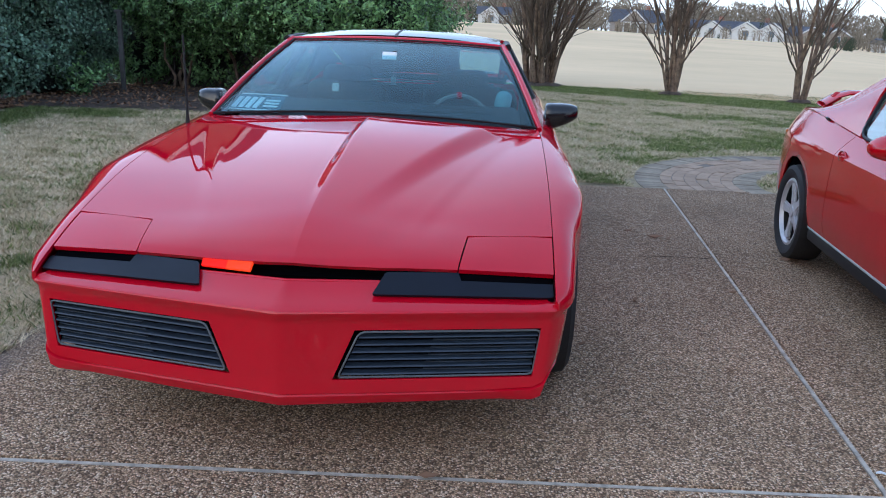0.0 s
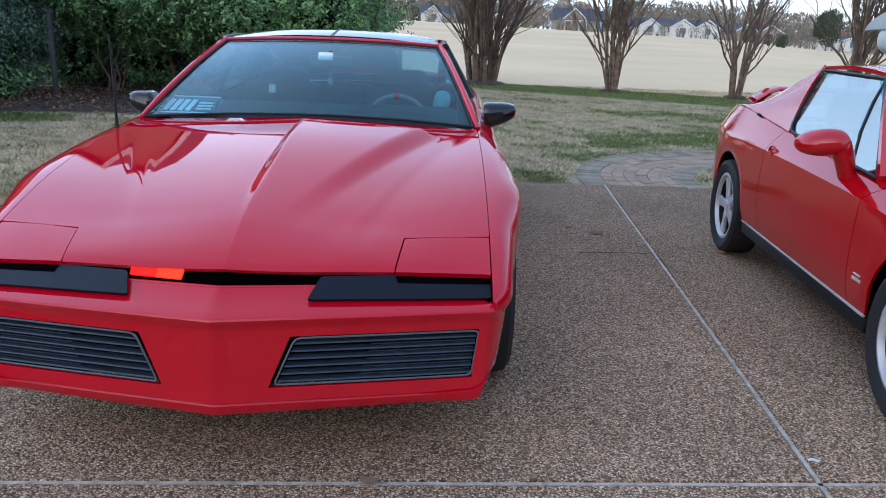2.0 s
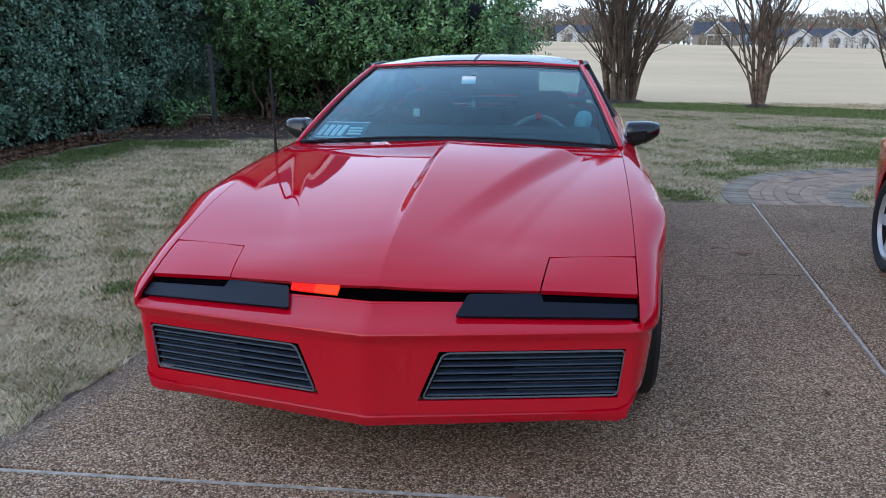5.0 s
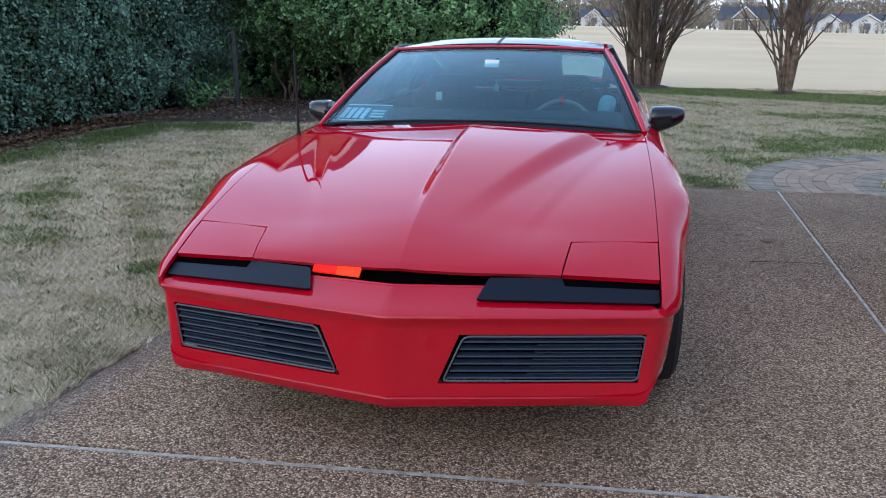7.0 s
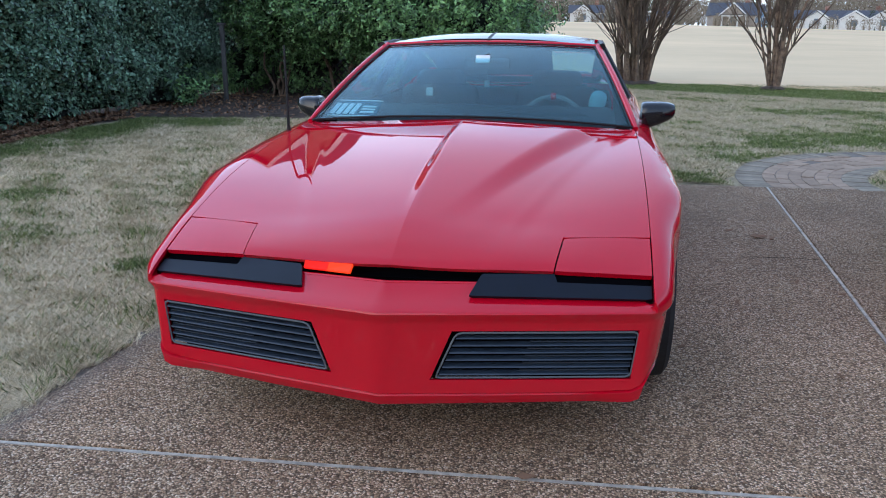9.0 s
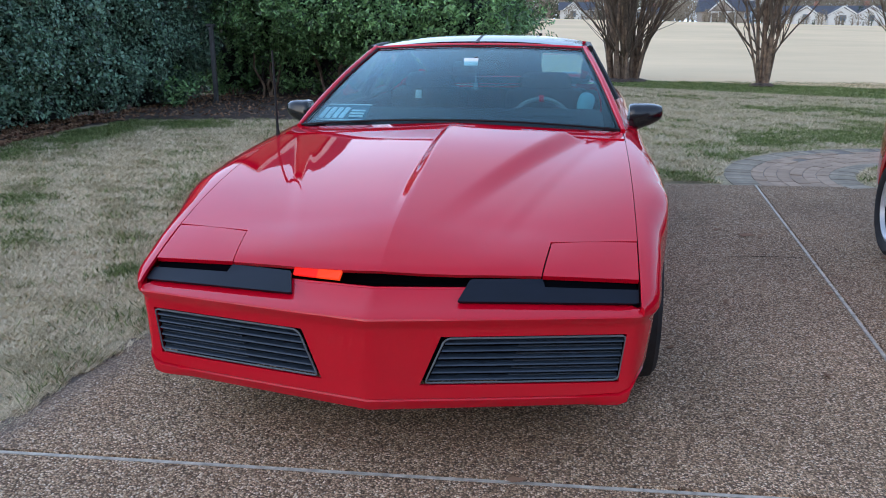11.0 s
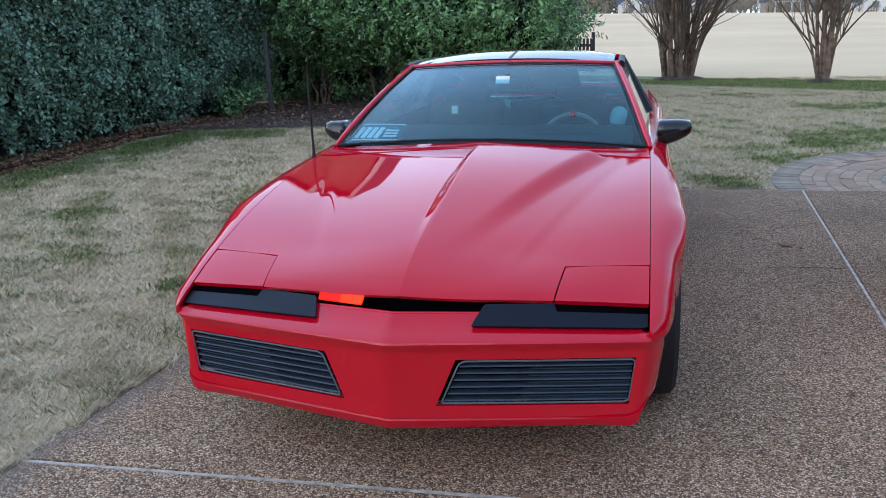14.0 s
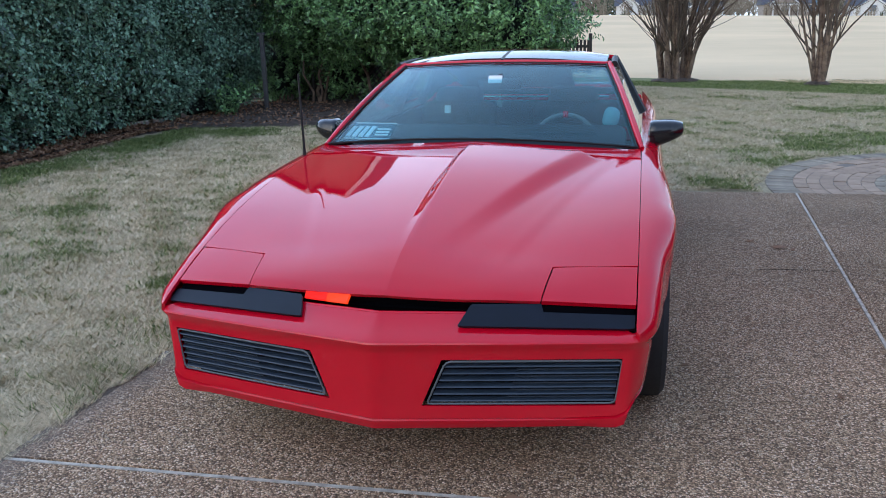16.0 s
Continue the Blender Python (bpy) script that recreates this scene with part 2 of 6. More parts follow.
TOPGLASS = material("dark_roof_glass", (0.01, 0.011, 0.013), 0.04, coat=0.0, vary=0.2, scale=4)
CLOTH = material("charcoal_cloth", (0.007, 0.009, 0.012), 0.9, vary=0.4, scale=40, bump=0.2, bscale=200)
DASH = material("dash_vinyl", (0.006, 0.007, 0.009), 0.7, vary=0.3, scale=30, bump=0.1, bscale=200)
WHITE = material("white_card", (0.86, 0.87, 0.87), 0.6, vary=0.08, scale=20)
BLUE = material("blue_plate", (0.055, 0.105, 0.135), 0.5, vary=0.1, scale=20)
LAMPGLASS = material("amber_lens", (0.75, 0.2, 0.02), 0.2, coat=0.6, vary=0.15, scale=30)
AGG = aggregate("exposed_aggregate")
JOINT = material("joint_timber_and_mortar", (0.70, 0.62, 0.52), 0.9, vary=0.5, scale=22, spec=0.1, bump=0.5, bscale=70)
SLATEPAVE = material("slate_blue_paver", (0.35, 0.295, 0.225), 0.85, second=(0.23, 0.193, 0.15), scale=9, spec=0.12, bump=0.4, bscale=50, jitter=0.15)
TURF = turf("dormant_turf")
FIELD = material("dry_field_grass", (0.88, 0.64, 0.385), 0.95, second=(0.70, 0.51, 0.305), scale=0.05, spec=0.1)
GREENTURF = material("green_turf", (0.15, 0.19, 0.06), 0.95, second=(0.27, 0.25, 0.13), scale=3.0, spec=0.1)
SOIL = material("leaf_mulch", (0.145, 0.112, 0.094), 0.95, second=(0.05, 0.039, 0.033), scale=9, bump=0.8, bscale=35, spec=0.1)
BARK = material("smooth_tan_bark", (0.30, 0.205, 0.14), 0.85, second=(0.085, 0.055, 0.04), scale=7, bump=0.4, bscale=30)
TWIG = material("bare_twig_bark", (0.16, 0.115, 0.085), 0.9, vary=0.4, scale=5)
HOLLY = leafy("holly_leaf", (0.008, 0.027, 0.016), (0.265, 0.435, 0.285), 0.28, 0.45)
LAUREL = leafy("shrub_leaf", (0.010, 0.036, 0.014), (0.28, 0.51, 0.185), 0.36)
DULLSTRAW = leafy("dull_straw_grass", (0.26, 0.215, 0.13), (0.68, 0.57, 0.37), 0.8, 0.15)
STRAW = leafy("straw_grass", (0.40, 0.33, 0.21), (0.97, 0.83, 0.60), 0.8, 0.15)
GREENGRASS = leafy("green_grass", (0.055, 0.085, 0.026), (0.27, 0.32, 0.115), 0.7, 0.15)
DEADLEAF = leafy("fallen_leaf", (0.12, 0.06, 0.04), (0.38, 0.23, 0.14), 0.8, 0.15)
WOOD = material("weathered_fence_wood", (0.055, 0.047, 0.042), 0.9, vary=0.45, scale=6, bump=0.4, bscale=40)
BRICK = material("red_brick", (0.33, 0.125, 0.075), 0.85, second=(0.19, 0.065, 0.04), scale=10, bump=0.3, bscale=50)
bn = BRICK.node_tree
btex = bn.nodes.new("ShaderNodeTexBrick")
for key, val in (("Scale", 1.0), ("Mortar Size", 0.007), ("Brick Width", 0.215), ("Row Height", 0.075)):
    btex.inputs[key].default_value = val
btex.inputs["Color1"].default_value, btex.inputs["Color2"].default_value, btex.inputs["Mortar"].default_value = (0.34, 0.13, 0.08, 1), (0.22, 0.08, 0.05, 1), (0.42, 0.38, 0.33, 1)
bco, bsp, bcb, bad = bn.nodes.new("ShaderNodeTexCoord"), bn.nodes.new("ShaderNodeSeparateXYZ"), bn.nodes.new("ShaderNodeCombineXYZ"), bn.nodes.new("ShaderNodeMath")
bn.links.new(bco.outputs["Object"], bsp.inputs[0])
bn.links.new(bsp.outputs[0], bad.inputs[0])
bn.links.new(bsp.outputs[1], bad.inputs[1])
bn.links.new(bad.outputs[0], bcb.inputs[0])
bn.links.new(bsp.outputs[2], bcb.inputs[1])
bn.links.new(bcb.outputs[0], btex.inputs["Vector"])
bn.links.new(btex.outputs["Color"], bn.nodes["Principled BSDF"].inputs["Base Color"])
SIDING = material("white_siding", (0.74, 0.74, 0.72), 0.7, vary=0.1, scale=1)
SHINGLE = material("grey_shingles", (0.10, 0.105, 0.125), 0.9, vary=0.35, scale=2)
FARWOOD = leafy("far_twigs", (0.12, 0.10, 0.075), (0.33, 0.285, 0.225), 0.95, 0.15)
FARGREEN = leafy("far_evergreen", (0.03, 0.045, 0.028), (0.07, 0.09, 0.055), 0.9)
PANE = material("far_window_glass", (0.16, 0.20, 0.25), 0.15, vary=0.2, scale=1)
PALEGREY = material("pale_grey_shell", (0.60, 0.61, 0.56), 0.5, vary=0.12, scale=3)
MIDGREY = material("slate_grey_shell", (0.38, 0.38, 0.35), 0.85, vary=0.15, scale=3)
GLOW = bpy.data.materials.new("red_scanner_light")
GLOW.use_nodes = True
gb = GLOW.node_tree.nodes["Principled BSDF"]
gb.inputs["Base Color"].default_value = (0.30, 0.006, 0.003, 1)
gb.inputs["Specular IOR Level"].default_value = 0.15
gb.inputs["Emission Color"].default_value = (1.0, 0.012, 0.004, 1)
gb.inputs["Emission Strength"].default_value = 0.62
GLOWHOT = GLOW.copy()
GLOWHOT.name = "orange_scanner_light"
GLOWHOT.node_tree.nodes["Principled BSDF"].inputs["Emission Color"].default_value = (1.0, 0.06, 0.008, 1)
GLOWHOT.node_tree.nodes["Principled BSDF"].inputs["Emission Strength"].default_value = 0.70


# ---- building helpers ----
def mesh_part(name, verts, faces, mat, parent=None, label="", smooth=True, sharp=35):
    me = bpy.data.meshes.new(name)
    me.from_pydata([tuple(map(float, v)) for v in verts], [], faces)
    me.materials.append(mat)
    me.validate()
    if smooth:
        me.polygons.foreach_set("use_smooth", [True] * len(me.polygons))
        me.set_sharp_from_angle(angle=radians(sharp))
    ob = new(name, me)
    if parent:
        ob.parent = parent
    if label:
        ob["label"] = label
    return ob


def part(name, bm, mat, parent=None, label="", smooth=True, sharp=35):
    bmesh.ops.recalc_face_normals(bm, faces=bm.faces)
    me = bpy.data.meshes.new(name)
    bm.to_mesh(me)
    bm.free()
    me.materials.append(mat)
    if smooth:
        me.polygons.foreach_set("use_smooth", [True] * len(me.polygons))
        me.set_sharp_from_angle(angle=radians(sharp))
    ob = new(name, me)
    if parent:
        ob.parent = parent
    if label:
        ob["label"] = label
    return ob


def thing(name, label, category, loc=(0, 0, 0), group="", kind="", rz=0):
    ob = new(name)
    ob.empty_display_size = 0.2
    ob.matrix_basis = pose(*loc, 0, 0, rz)
    return tagged(ob, label, category, group, kind)


def solid(grid, mat, name, parent, thick=0.01, label="", skip=None, flip=False, close=False, sharp=35):
    """A sheet through a grid of points, made solid by a second skin set back along the normals. skip(i, j): cells left open."""
    g = np.array(grid, float)
    n, m = g.shape[:2]
    du, dv = np.gradient(g, axis=0), np.gradient(g, axis=1)
    nor = np.cross(du, dv)
    nor /= np.linalg.norm(nor, axis=2, keepdims=True) + 1e-9
    if flip:
        nor = -nor
    back = g - nor * thick
    verts = np.concatenate([g.reshape(-1, 3), back.reshape(-1, 3)])
    k = n * m
    cells = {(i, j) for i in range(n - 1) for j in range(m - 1) if not (skip and skip(i, j))}
    faces = []
    for i, j in cells:
        a, b, c, d = i * m + j, (i + 1) * m + j, (i + 1) * m + j + 1, i * m + j + 1
        q = [a, b, c, d] if not flip else [d, c, b, a]
        faces.append(q)
        faces.append([v + k for v in reversed(q)])
        for (p, r), nb in (((a, d), (i - 1, j)), ((c, b), (i + 1, j)), ((b, a), (i, j - 1)), ((d, c), (i, j + 1))):
            if nb not in cells:
                e = [r, p, p + k, r + k]
                faces.append(e if not flip else e[::-1])
    used = sorted({v for f in faces for v in f})
    re = {v: i for i, v in enumerate(used)}
    return mesh_part(name, verts[used], [[re[v] for v in f] for f in faces], mat, parent, label, sharp=sharp)


def rbox(sx, sy, sz, bevel=0.01, at=(0, 0, 0), rot=(0, 0, 0), seg=2):
    bm = bmesh.new()
    bmesh.ops.create_cube(bm, size=1, matrix=Matrix.Diagonal((sx, sy, sz, 1)))
    if bevel:
        bmesh.ops.bevel(bm, geom=bm.edges[:], offset=bevel, segments=seg, affect="EDGES", profile=0.5)
    bm.transform(pose(*at, *rot))
    return bm


def tube(path, radii, sides=8, cap=True):
    """Vertices and faces of a tapering tube along a path."""
    verts, faces = [], []
    path = [Vector(p) for p in path]
    for i, p in enumerate(path):
        d = (path[min(i + 1, len(path) - 1)] - path[max(i - 1, 0)]).normalized()
        side = d.orthogonal().normalized() if i == 0 else (side - d * side.dot(d)).normalized()
        up = d.cross(side)
        for k in range(sides):
            a = 2 * math.pi * k / sides
            verts.append(p + (side * math.cos(a) + up * math.sin(a)) * radii[i])
    for i in range(len(path) - 1):
        for k in range(sides):
            a, b = i * sides + k, i * sides + (k + 1) % sides
            faces.append([a, b, b + sides, a + sides])
    if cap:
        faces.append(list(range(sides))[::-1])
        faces.append([(len(path) - 1) * sides + k for k in range(sides)])
    return verts, faces


def prism(outline, depth_vec, bevel=0.0):
    """A solid from an outline of 3D points, pushed along a vector."""
    bm = bmesh.new()
    vs = [bm.verts.new(p) for p in outline]
    f = bm.faces.new(vs)
    r = bmesh.ops.extrude_face_region(bm, geom=[f])
    bmesh.ops.translate(bm, vec=depth_vec, verts=[v for v in r["geom"] if isinstance(v, bmesh.types.BMVert)])
    if bevel:
        bmesh.ops.bevel(bm, geom=bm.edges[:], offset=bevel, segments=2, affect="EDGES")
    return bm


def revolve(profile, n=32, axis="x"):
    """A ring mesh from (radius, offset) points turned about x."""
    verts, faces, m = [], [], len(profile)
    for k in range(n):
        a = 2 * math.pi * k / n
        for r, o in profile:
            verts.append((o, r * math.cos(a), r * math.sin(a)))
    for k in range(n):
        for i in range(m - 1):
            a, b = k * m + i, ((k + 1) % n) * m + i
            faces.append([a, b, b + 1, a + 1])
    return verts, faces


def lerp(table, v):
    """A smooth curve through a table of (place, value), with no overshoot at turns."""
    if v <= table[0][0]:
        return table[0][1]
    if v >= table[-1][0]:
        return table[-1][1]
    i = max(k for k in range(len(table) - 1) if table[k][0] <= v)
    sl = [(table[k + 1][1] - table[k][1]) / (table[k + 1][0] - table[k][0]) for k in range(max(0, i - 1), min(len(table) - 1, i + 2))]
    j = 0 if i == 0 else 1

    def tangent(a, b):
        return 2 * a * b / (a + b) if a * b > 0 else 0.0
    d = sl[j]
    m0 = tangent(sl[j - 1], d) if i > 0 else d
    m1 = tangent(d, sl[j + 1]) if j + 1 < len(sl) else d
    h = table[i + 1][0] - table[i][0]
    t = (v - table[i][0]) / h
    return float((1 + 2 * t) * (1 - t) ** 2 * table[i][1] + t * (1 - t) ** 2 * h * m0 + t * t * (3 - 2 * t) * table[i + 1][1] + t * t * (t - 1) * h * m1)


def smooth01(v):
    v = min(1.0, max(0.0, v))
    return v * v * (3 - 2 * v)


def wheel(parent, x, y, radius, width, rim_r, spokes, out, mat=ALLOY):
    """A wheel under its car: tyre, rim and spokes, its outer face towards out (+1 or -1 along x)."""
    w = new("wheel")
    w.parent = parent
    w.location = (x, y, radius)
    h = width / 2
    prof = [(rim_r, -h * 0.8), (rim_r + 0.02, -h * 0.95), (radius - 0.03, -h), (radius - 0.006, -h * 0.85), (radius, -h * 0.5), (radius, h * 0.5), (radius - 0.006, h * 0.85), (radius - 0.03, h), (rim_r + 0.02, h * 0.95), (rim_r, h * 0.8), (rim_r, -h * 0.8)]
    v, f = revolve(prof, 48)
    t = mesh_part("tyre", v, f, RUBBER, w)
    v, f = revolve([(rim_r + 0.004, out * h * 0.82), (rim_r - 0.012, out * h * 0.86), (rim_r - 0.02, out * h * 0.7), (rim_r - 0.022, out * h * 0.6)], 48)
    mesh_part("rim", v, f, mat, w)
    # black barrel and added backing discs: shade between the spokes put into colour
    v, f = revolve([(rim_r - 0.022, out * h * 0.6), (rim_r - 0.03, -out * h * 0.2)], 48)
    mesh_part("barrel", v, f, BLACK, w)
    v, f = revolve([(rim_r - 0.028, -out * h * 0.15), (rim_r - 0.03, -out * h * 0.3), (0.0, -out * h * 0.3)], 32)
    mesh_part("gap_shade_disc", v, f, BLACK, w)
    v, f = revolve([(0.0, -out * h * 0.15), (rim_r - 0.028, -out * h * 0.15)], 32)
    mesh_part("gap_shade_face", v, f, BLACK, w)
    v, f = revolve([(0.0, out * h * 0.72), (0.032, out * h * 0.72), (0.036, out * h * 0.66), (0.07, out * h * 0.6), (0.07, 0), (0, 0)], 24)
    mesh_part("hub_cap", v, f, mat, w)
    for k in range(spokes):
        a = 360 * k / spokes
        bm = bmesh.new()
        pts = [(0.045, -0.030), (rim_r * 0.55, -0.026), (rim_r - 0.016, -0.036), (rim_r - 0.016, 0.036), (rim_r * 0.55, 0.026), (0.045, 0.030)]
        vs = [bm.verts.new((out * h * 0.42, r, o)) for r, o in pts]
        fc = bm.faces.new(vs)
        r = bmesh.ops.extrude_face_region(bm, geom=[fc])
        bmesh.ops.translate(bm, vec=(out * h * 0.25, 0, 0), verts=[q for q in r["geom"] if isinstance(q, bmesh.types.BMVert)])
        bmesh.ops.bevel(bm, geom=bm.edges[:], offset=0.008, segments=2, affect="EDGES")
        bm.transform(pose(0, 0, 0, a, 0, 0))
        part("spoke", bm, mat, w)
    return w


# ---- ground ----
def field_rise(x, y):
    """The far field climbs to a low ridge that falls away to the right."""
    d = smooth01((y - 22) / 128)
    k = x * 150 / max(60.0, y)
    return d * float(np.interp(k, [-60, -6, 33, 54, 75, 140], [2.6, 2.4, 1.4, 0.7, -1.3, -2.5]))


def ground_sheet():
    vs = np.concatenate([np.linspace(-14, 14, 29), np.linspace(15, 17.55, 4), [17.6, 18.5, 19.5, 20.3, 20.35], np.linspace(21, 60, 24), np.linspace(65, 260, 40), np.array([350, 600, 1200, 2500])])
    xs = np.concatenate([np.array([-2500, -900, -350]), np.linspace(-160, -22, 24), np.linspace(-20, 20, 41), np.linspace(22, 160, 24), np.array([350, 900, 2500])])
    verts = []
    for v in vs:
        w = smooth01((v - 7) / 9) * (1 - smooth01((v - 24) / 30))
        for x in xs:
            k = min(14.0, max(-8.0, x))
            wave = 0.12 * math.sin(1.3 * x) if 17 < v < 21 else 0
            y = v + w * (-0.58 * k + 0.012 * k * k + wave)
            verts.append((x, y, field_rise(x, y) - 0.012))
    nx = len(xs)
    faces = [[j * nx + i, j * nx + i + 1, (j + 1) * nx + i + 1, (j + 1) * nx + i] for j in range(len(vs) - 1) for i in range(nx - 1)]
    g = mesh_part("ground", verts, faces, TURF, sharp=180)
    g.data.materials.append(FIELD)
    g.data.materials.append(GREENTURF)
    for j in range(len(vs) - 1):
        for i in range(nx - 1):
            g.data.polygons[j * (nx - 1) + i].material_index = 1 if vs[j] >= 20.3 else 2 if vs[j] >= 17.59 else 0
    return tagged(g, "dormant straw-coloured lawn running into a dry field", "ground", kind="structure")


ground_sheet()
TWIST = radians(-3)


def drive_point(u, v):
    """Driveway coordinates to the world: u across from the left edge, v away from the near joint."""
    return Vector((-1.36 + u * math.cos(TWIST) - v * math.sin(TWIST) * 1.08, 0.0 - u * math.sin(TWIST) + v * math.cos(TWIST), 0))


def slab(name, u0, u1, v0, v1, parent):
    g = 0.010
    o = [drive_point(u, v) for u, v in ((u0 + g, v0 + g), (u1 - g, v0 + g), (u1 - g, v1 - g), (u0 + g, v1 - g))]
    bm = prism([(p.x, p.y, -0.08) for p in o], (0, 0, 0.08))
    bmesh.ops.bevel(bm, geom=[e for e in bm.edges if all(v.co.z > -0.01 for v in e.verts)], offset=0.006, segments=2, affect="EDGES")
    return part(name, bm, AGG, parent)


drive = thing("driveway", "brown exposed-aggregate concrete driveway with pale joints", "driveway", kind="structure")
for u0, u1 in ((0.0, 3.2), (3.2, 6.6)):
    for v0, v1 in ((-4.2, 0.0), (0.0, 4.97)):
        slab("slab", u0, u1, v0, v1, drive)
    slab("slab", u0, u1, -10.2, -4.2, drive)
for a, b in (((0, 0), (6.6, 0)), ((0, -4.2), (6.6, -4.2)), ((3.2, -10.2), (3.2, 4.97))):
    p, q = drive_point(*a), drive_point(*b)
    d = (q - p).normalized()
    s = Vector((-d.y, d.x, 0)) * 0.0075
    part("joint_strip", prism([(*(p - s).xy, -0.07), (*(q - s).xy, -0.07), (*(q + s).xy, -0.07), (*(p + s).xy, -0.07)], (0, 0, 0.067)), JOINT, drive, "pale grey joint strip")

# plain brick front of the home behind the camera
back = thing("garage_wall", "plain red brick garage wall closing the driveway", "wall", (1.6, -10.4, 0), kind="structure")
part("brickwork", rbox(16, 0.3, 3.0, 0.0, (0, 0, 1.45)), BRICK, back)
part("roof", prism([(-8.6, -4.5, 4.9), (-8.6, 0.7, 2.9), (8.6, 0.7, 2.9), (8.6, -4.5, 4.9)], (0, 0, 0.2)), SHINGLE, back)
part("gutter", rbox(17.2, 0.14, 0.16, 0.03, (0, 0.74, 2.92)), SIDING, back)


# ---- the red coupe with the pointed nose ----
ZC = [(0.2, 0.577), (0.255, 0.605), (0.36, 0.658), (0.5, 0.708), (0.8, 0.774), (1.1, 0.821), (1.4, 0.853), (1.7, 0.878), (1.9, 0.892)]
ZE = [(0.22, 0.532), (0.25, 0.549), (0.33, 0.584), (0.53, 0.658), (0.89, 0.752), (1.25, 0.808), (1.61, 0.840), (1.9, 0.857), (3.0, 0.885), (4.0, 0.90), (4.8, 0.89)]
XM = [(0.22, 0.806), (0.248, 0.826), (0.316, 0.860), (0.403, 0.874), (0.65, 0.894), (0.82, 0.924), (1.0, 0.938), (1.3, 0.928), (1.8, 0.905), (2.4, 0.908), (3.1, 0.892), (3.5, 0.898), (4.0, 0.88), (4.5, 0.85), (4.8, 0.81)]


def hood_z(x, y):
    """Height of the bonnet: a centre ridge, a flat field to a crease on each side, and the raised bulge on the driver's side."""
    zc, ze = lerp(ZC, y), lerp(ZE, y)
    xc = 0.27 + 0.29 * (y - 0.3)
    a = abs(x)
    amp = 0.012 + 0.020 * smooth01((y - 0.27) / 0.28)
    flat = zc - amp * min(1.0, a / xc)
    if a > xc:
        k = (a - xc) / max(0.05, 0.8 - xc)
        flat = flat + (ze - (zc - amp)) * k ** 1.4 - 0.005 * smooth01((a - xc) / 0.08) * (1 - smooth01(k)) * smooth01((y - 0.3) / 0.3)
    foot = 0.12 + 0.40 * (y - 0.44)
    rise = 0.040 * smooth01((y - 0.40) / 1.0) * (1 - smooth01((y - 1.57) / 0.07))
    rise *= smooth01((x + 0.035) / 0.055) * smooth01((foot + 0.05 - x) / 0.11)
    return flat + rise


def lip(x):
    return 0.255 + 0.085 * (abs(x) / 0.8) ** 1.6


def lamp_rear(x):
    return 0.358 + 0.215 * abs(x)


def hood_y(x, t):
    th = 0.25
    if t <= th:
        return lip(x) + (lamp_rear(x) - lip(x)) * t / th
    return lamp_rear(x) + (1.665 - 0.05 * (abs(x) / 0.8) ** 3 - lamp_rear(x)) * (t - th) / (1 - th)


def nose_y(x):
    """The front line of the bumper in plan."""
    a = abs(x)
    return 0.060 + 0.185 * a + 0.02 * a * a


def bumper_path():
    """Plan points of the bumper's outer line from one wheel arch round the front to the other, with outward normals."""
    pts = []
    for k in range(0, 27):
        x = 0.78 * k / 26
        pts.append((x, nose_y(x)))
    y0 = nose_y(0.78)
    for k in range(1, 9):
        a = radians(90 * k / 8)
        pts.append((0.78 + 0.092 * math.sin(a), y0 + 0.17 * (1 - math.cos(a)) + 0.016 * math.sin(a)))
    for y in (0.50, 0.56, 0.62, 0.66):
        pts.append((0.872 + 0.02 * (y - 0.44) / 0.2, y))
    return pts


TOP = [(0.0, 0.506), (0.012, 0.516), (0.04, 0.527), (0.07, 0.540), (0.10, 0.556), (0.125, 0.571), (0.16, 0.602)]


def grille_slant(x, z):
    """Slides points beside the grille's inner edge so that the edge leans."""
    a = abs(x)
    w = max(0.0, 1 - abs(a - 0.15) / 0.14)
    base = 0.005 * w
    w2 = max(0.0, 1 - abs(a - 0.75) / 0.06)
    return math.copysign(a + base + (w * 0.064 + w2 * 0.018) * (z - 0.29) / 0.153, x) if a > 0.001 else x


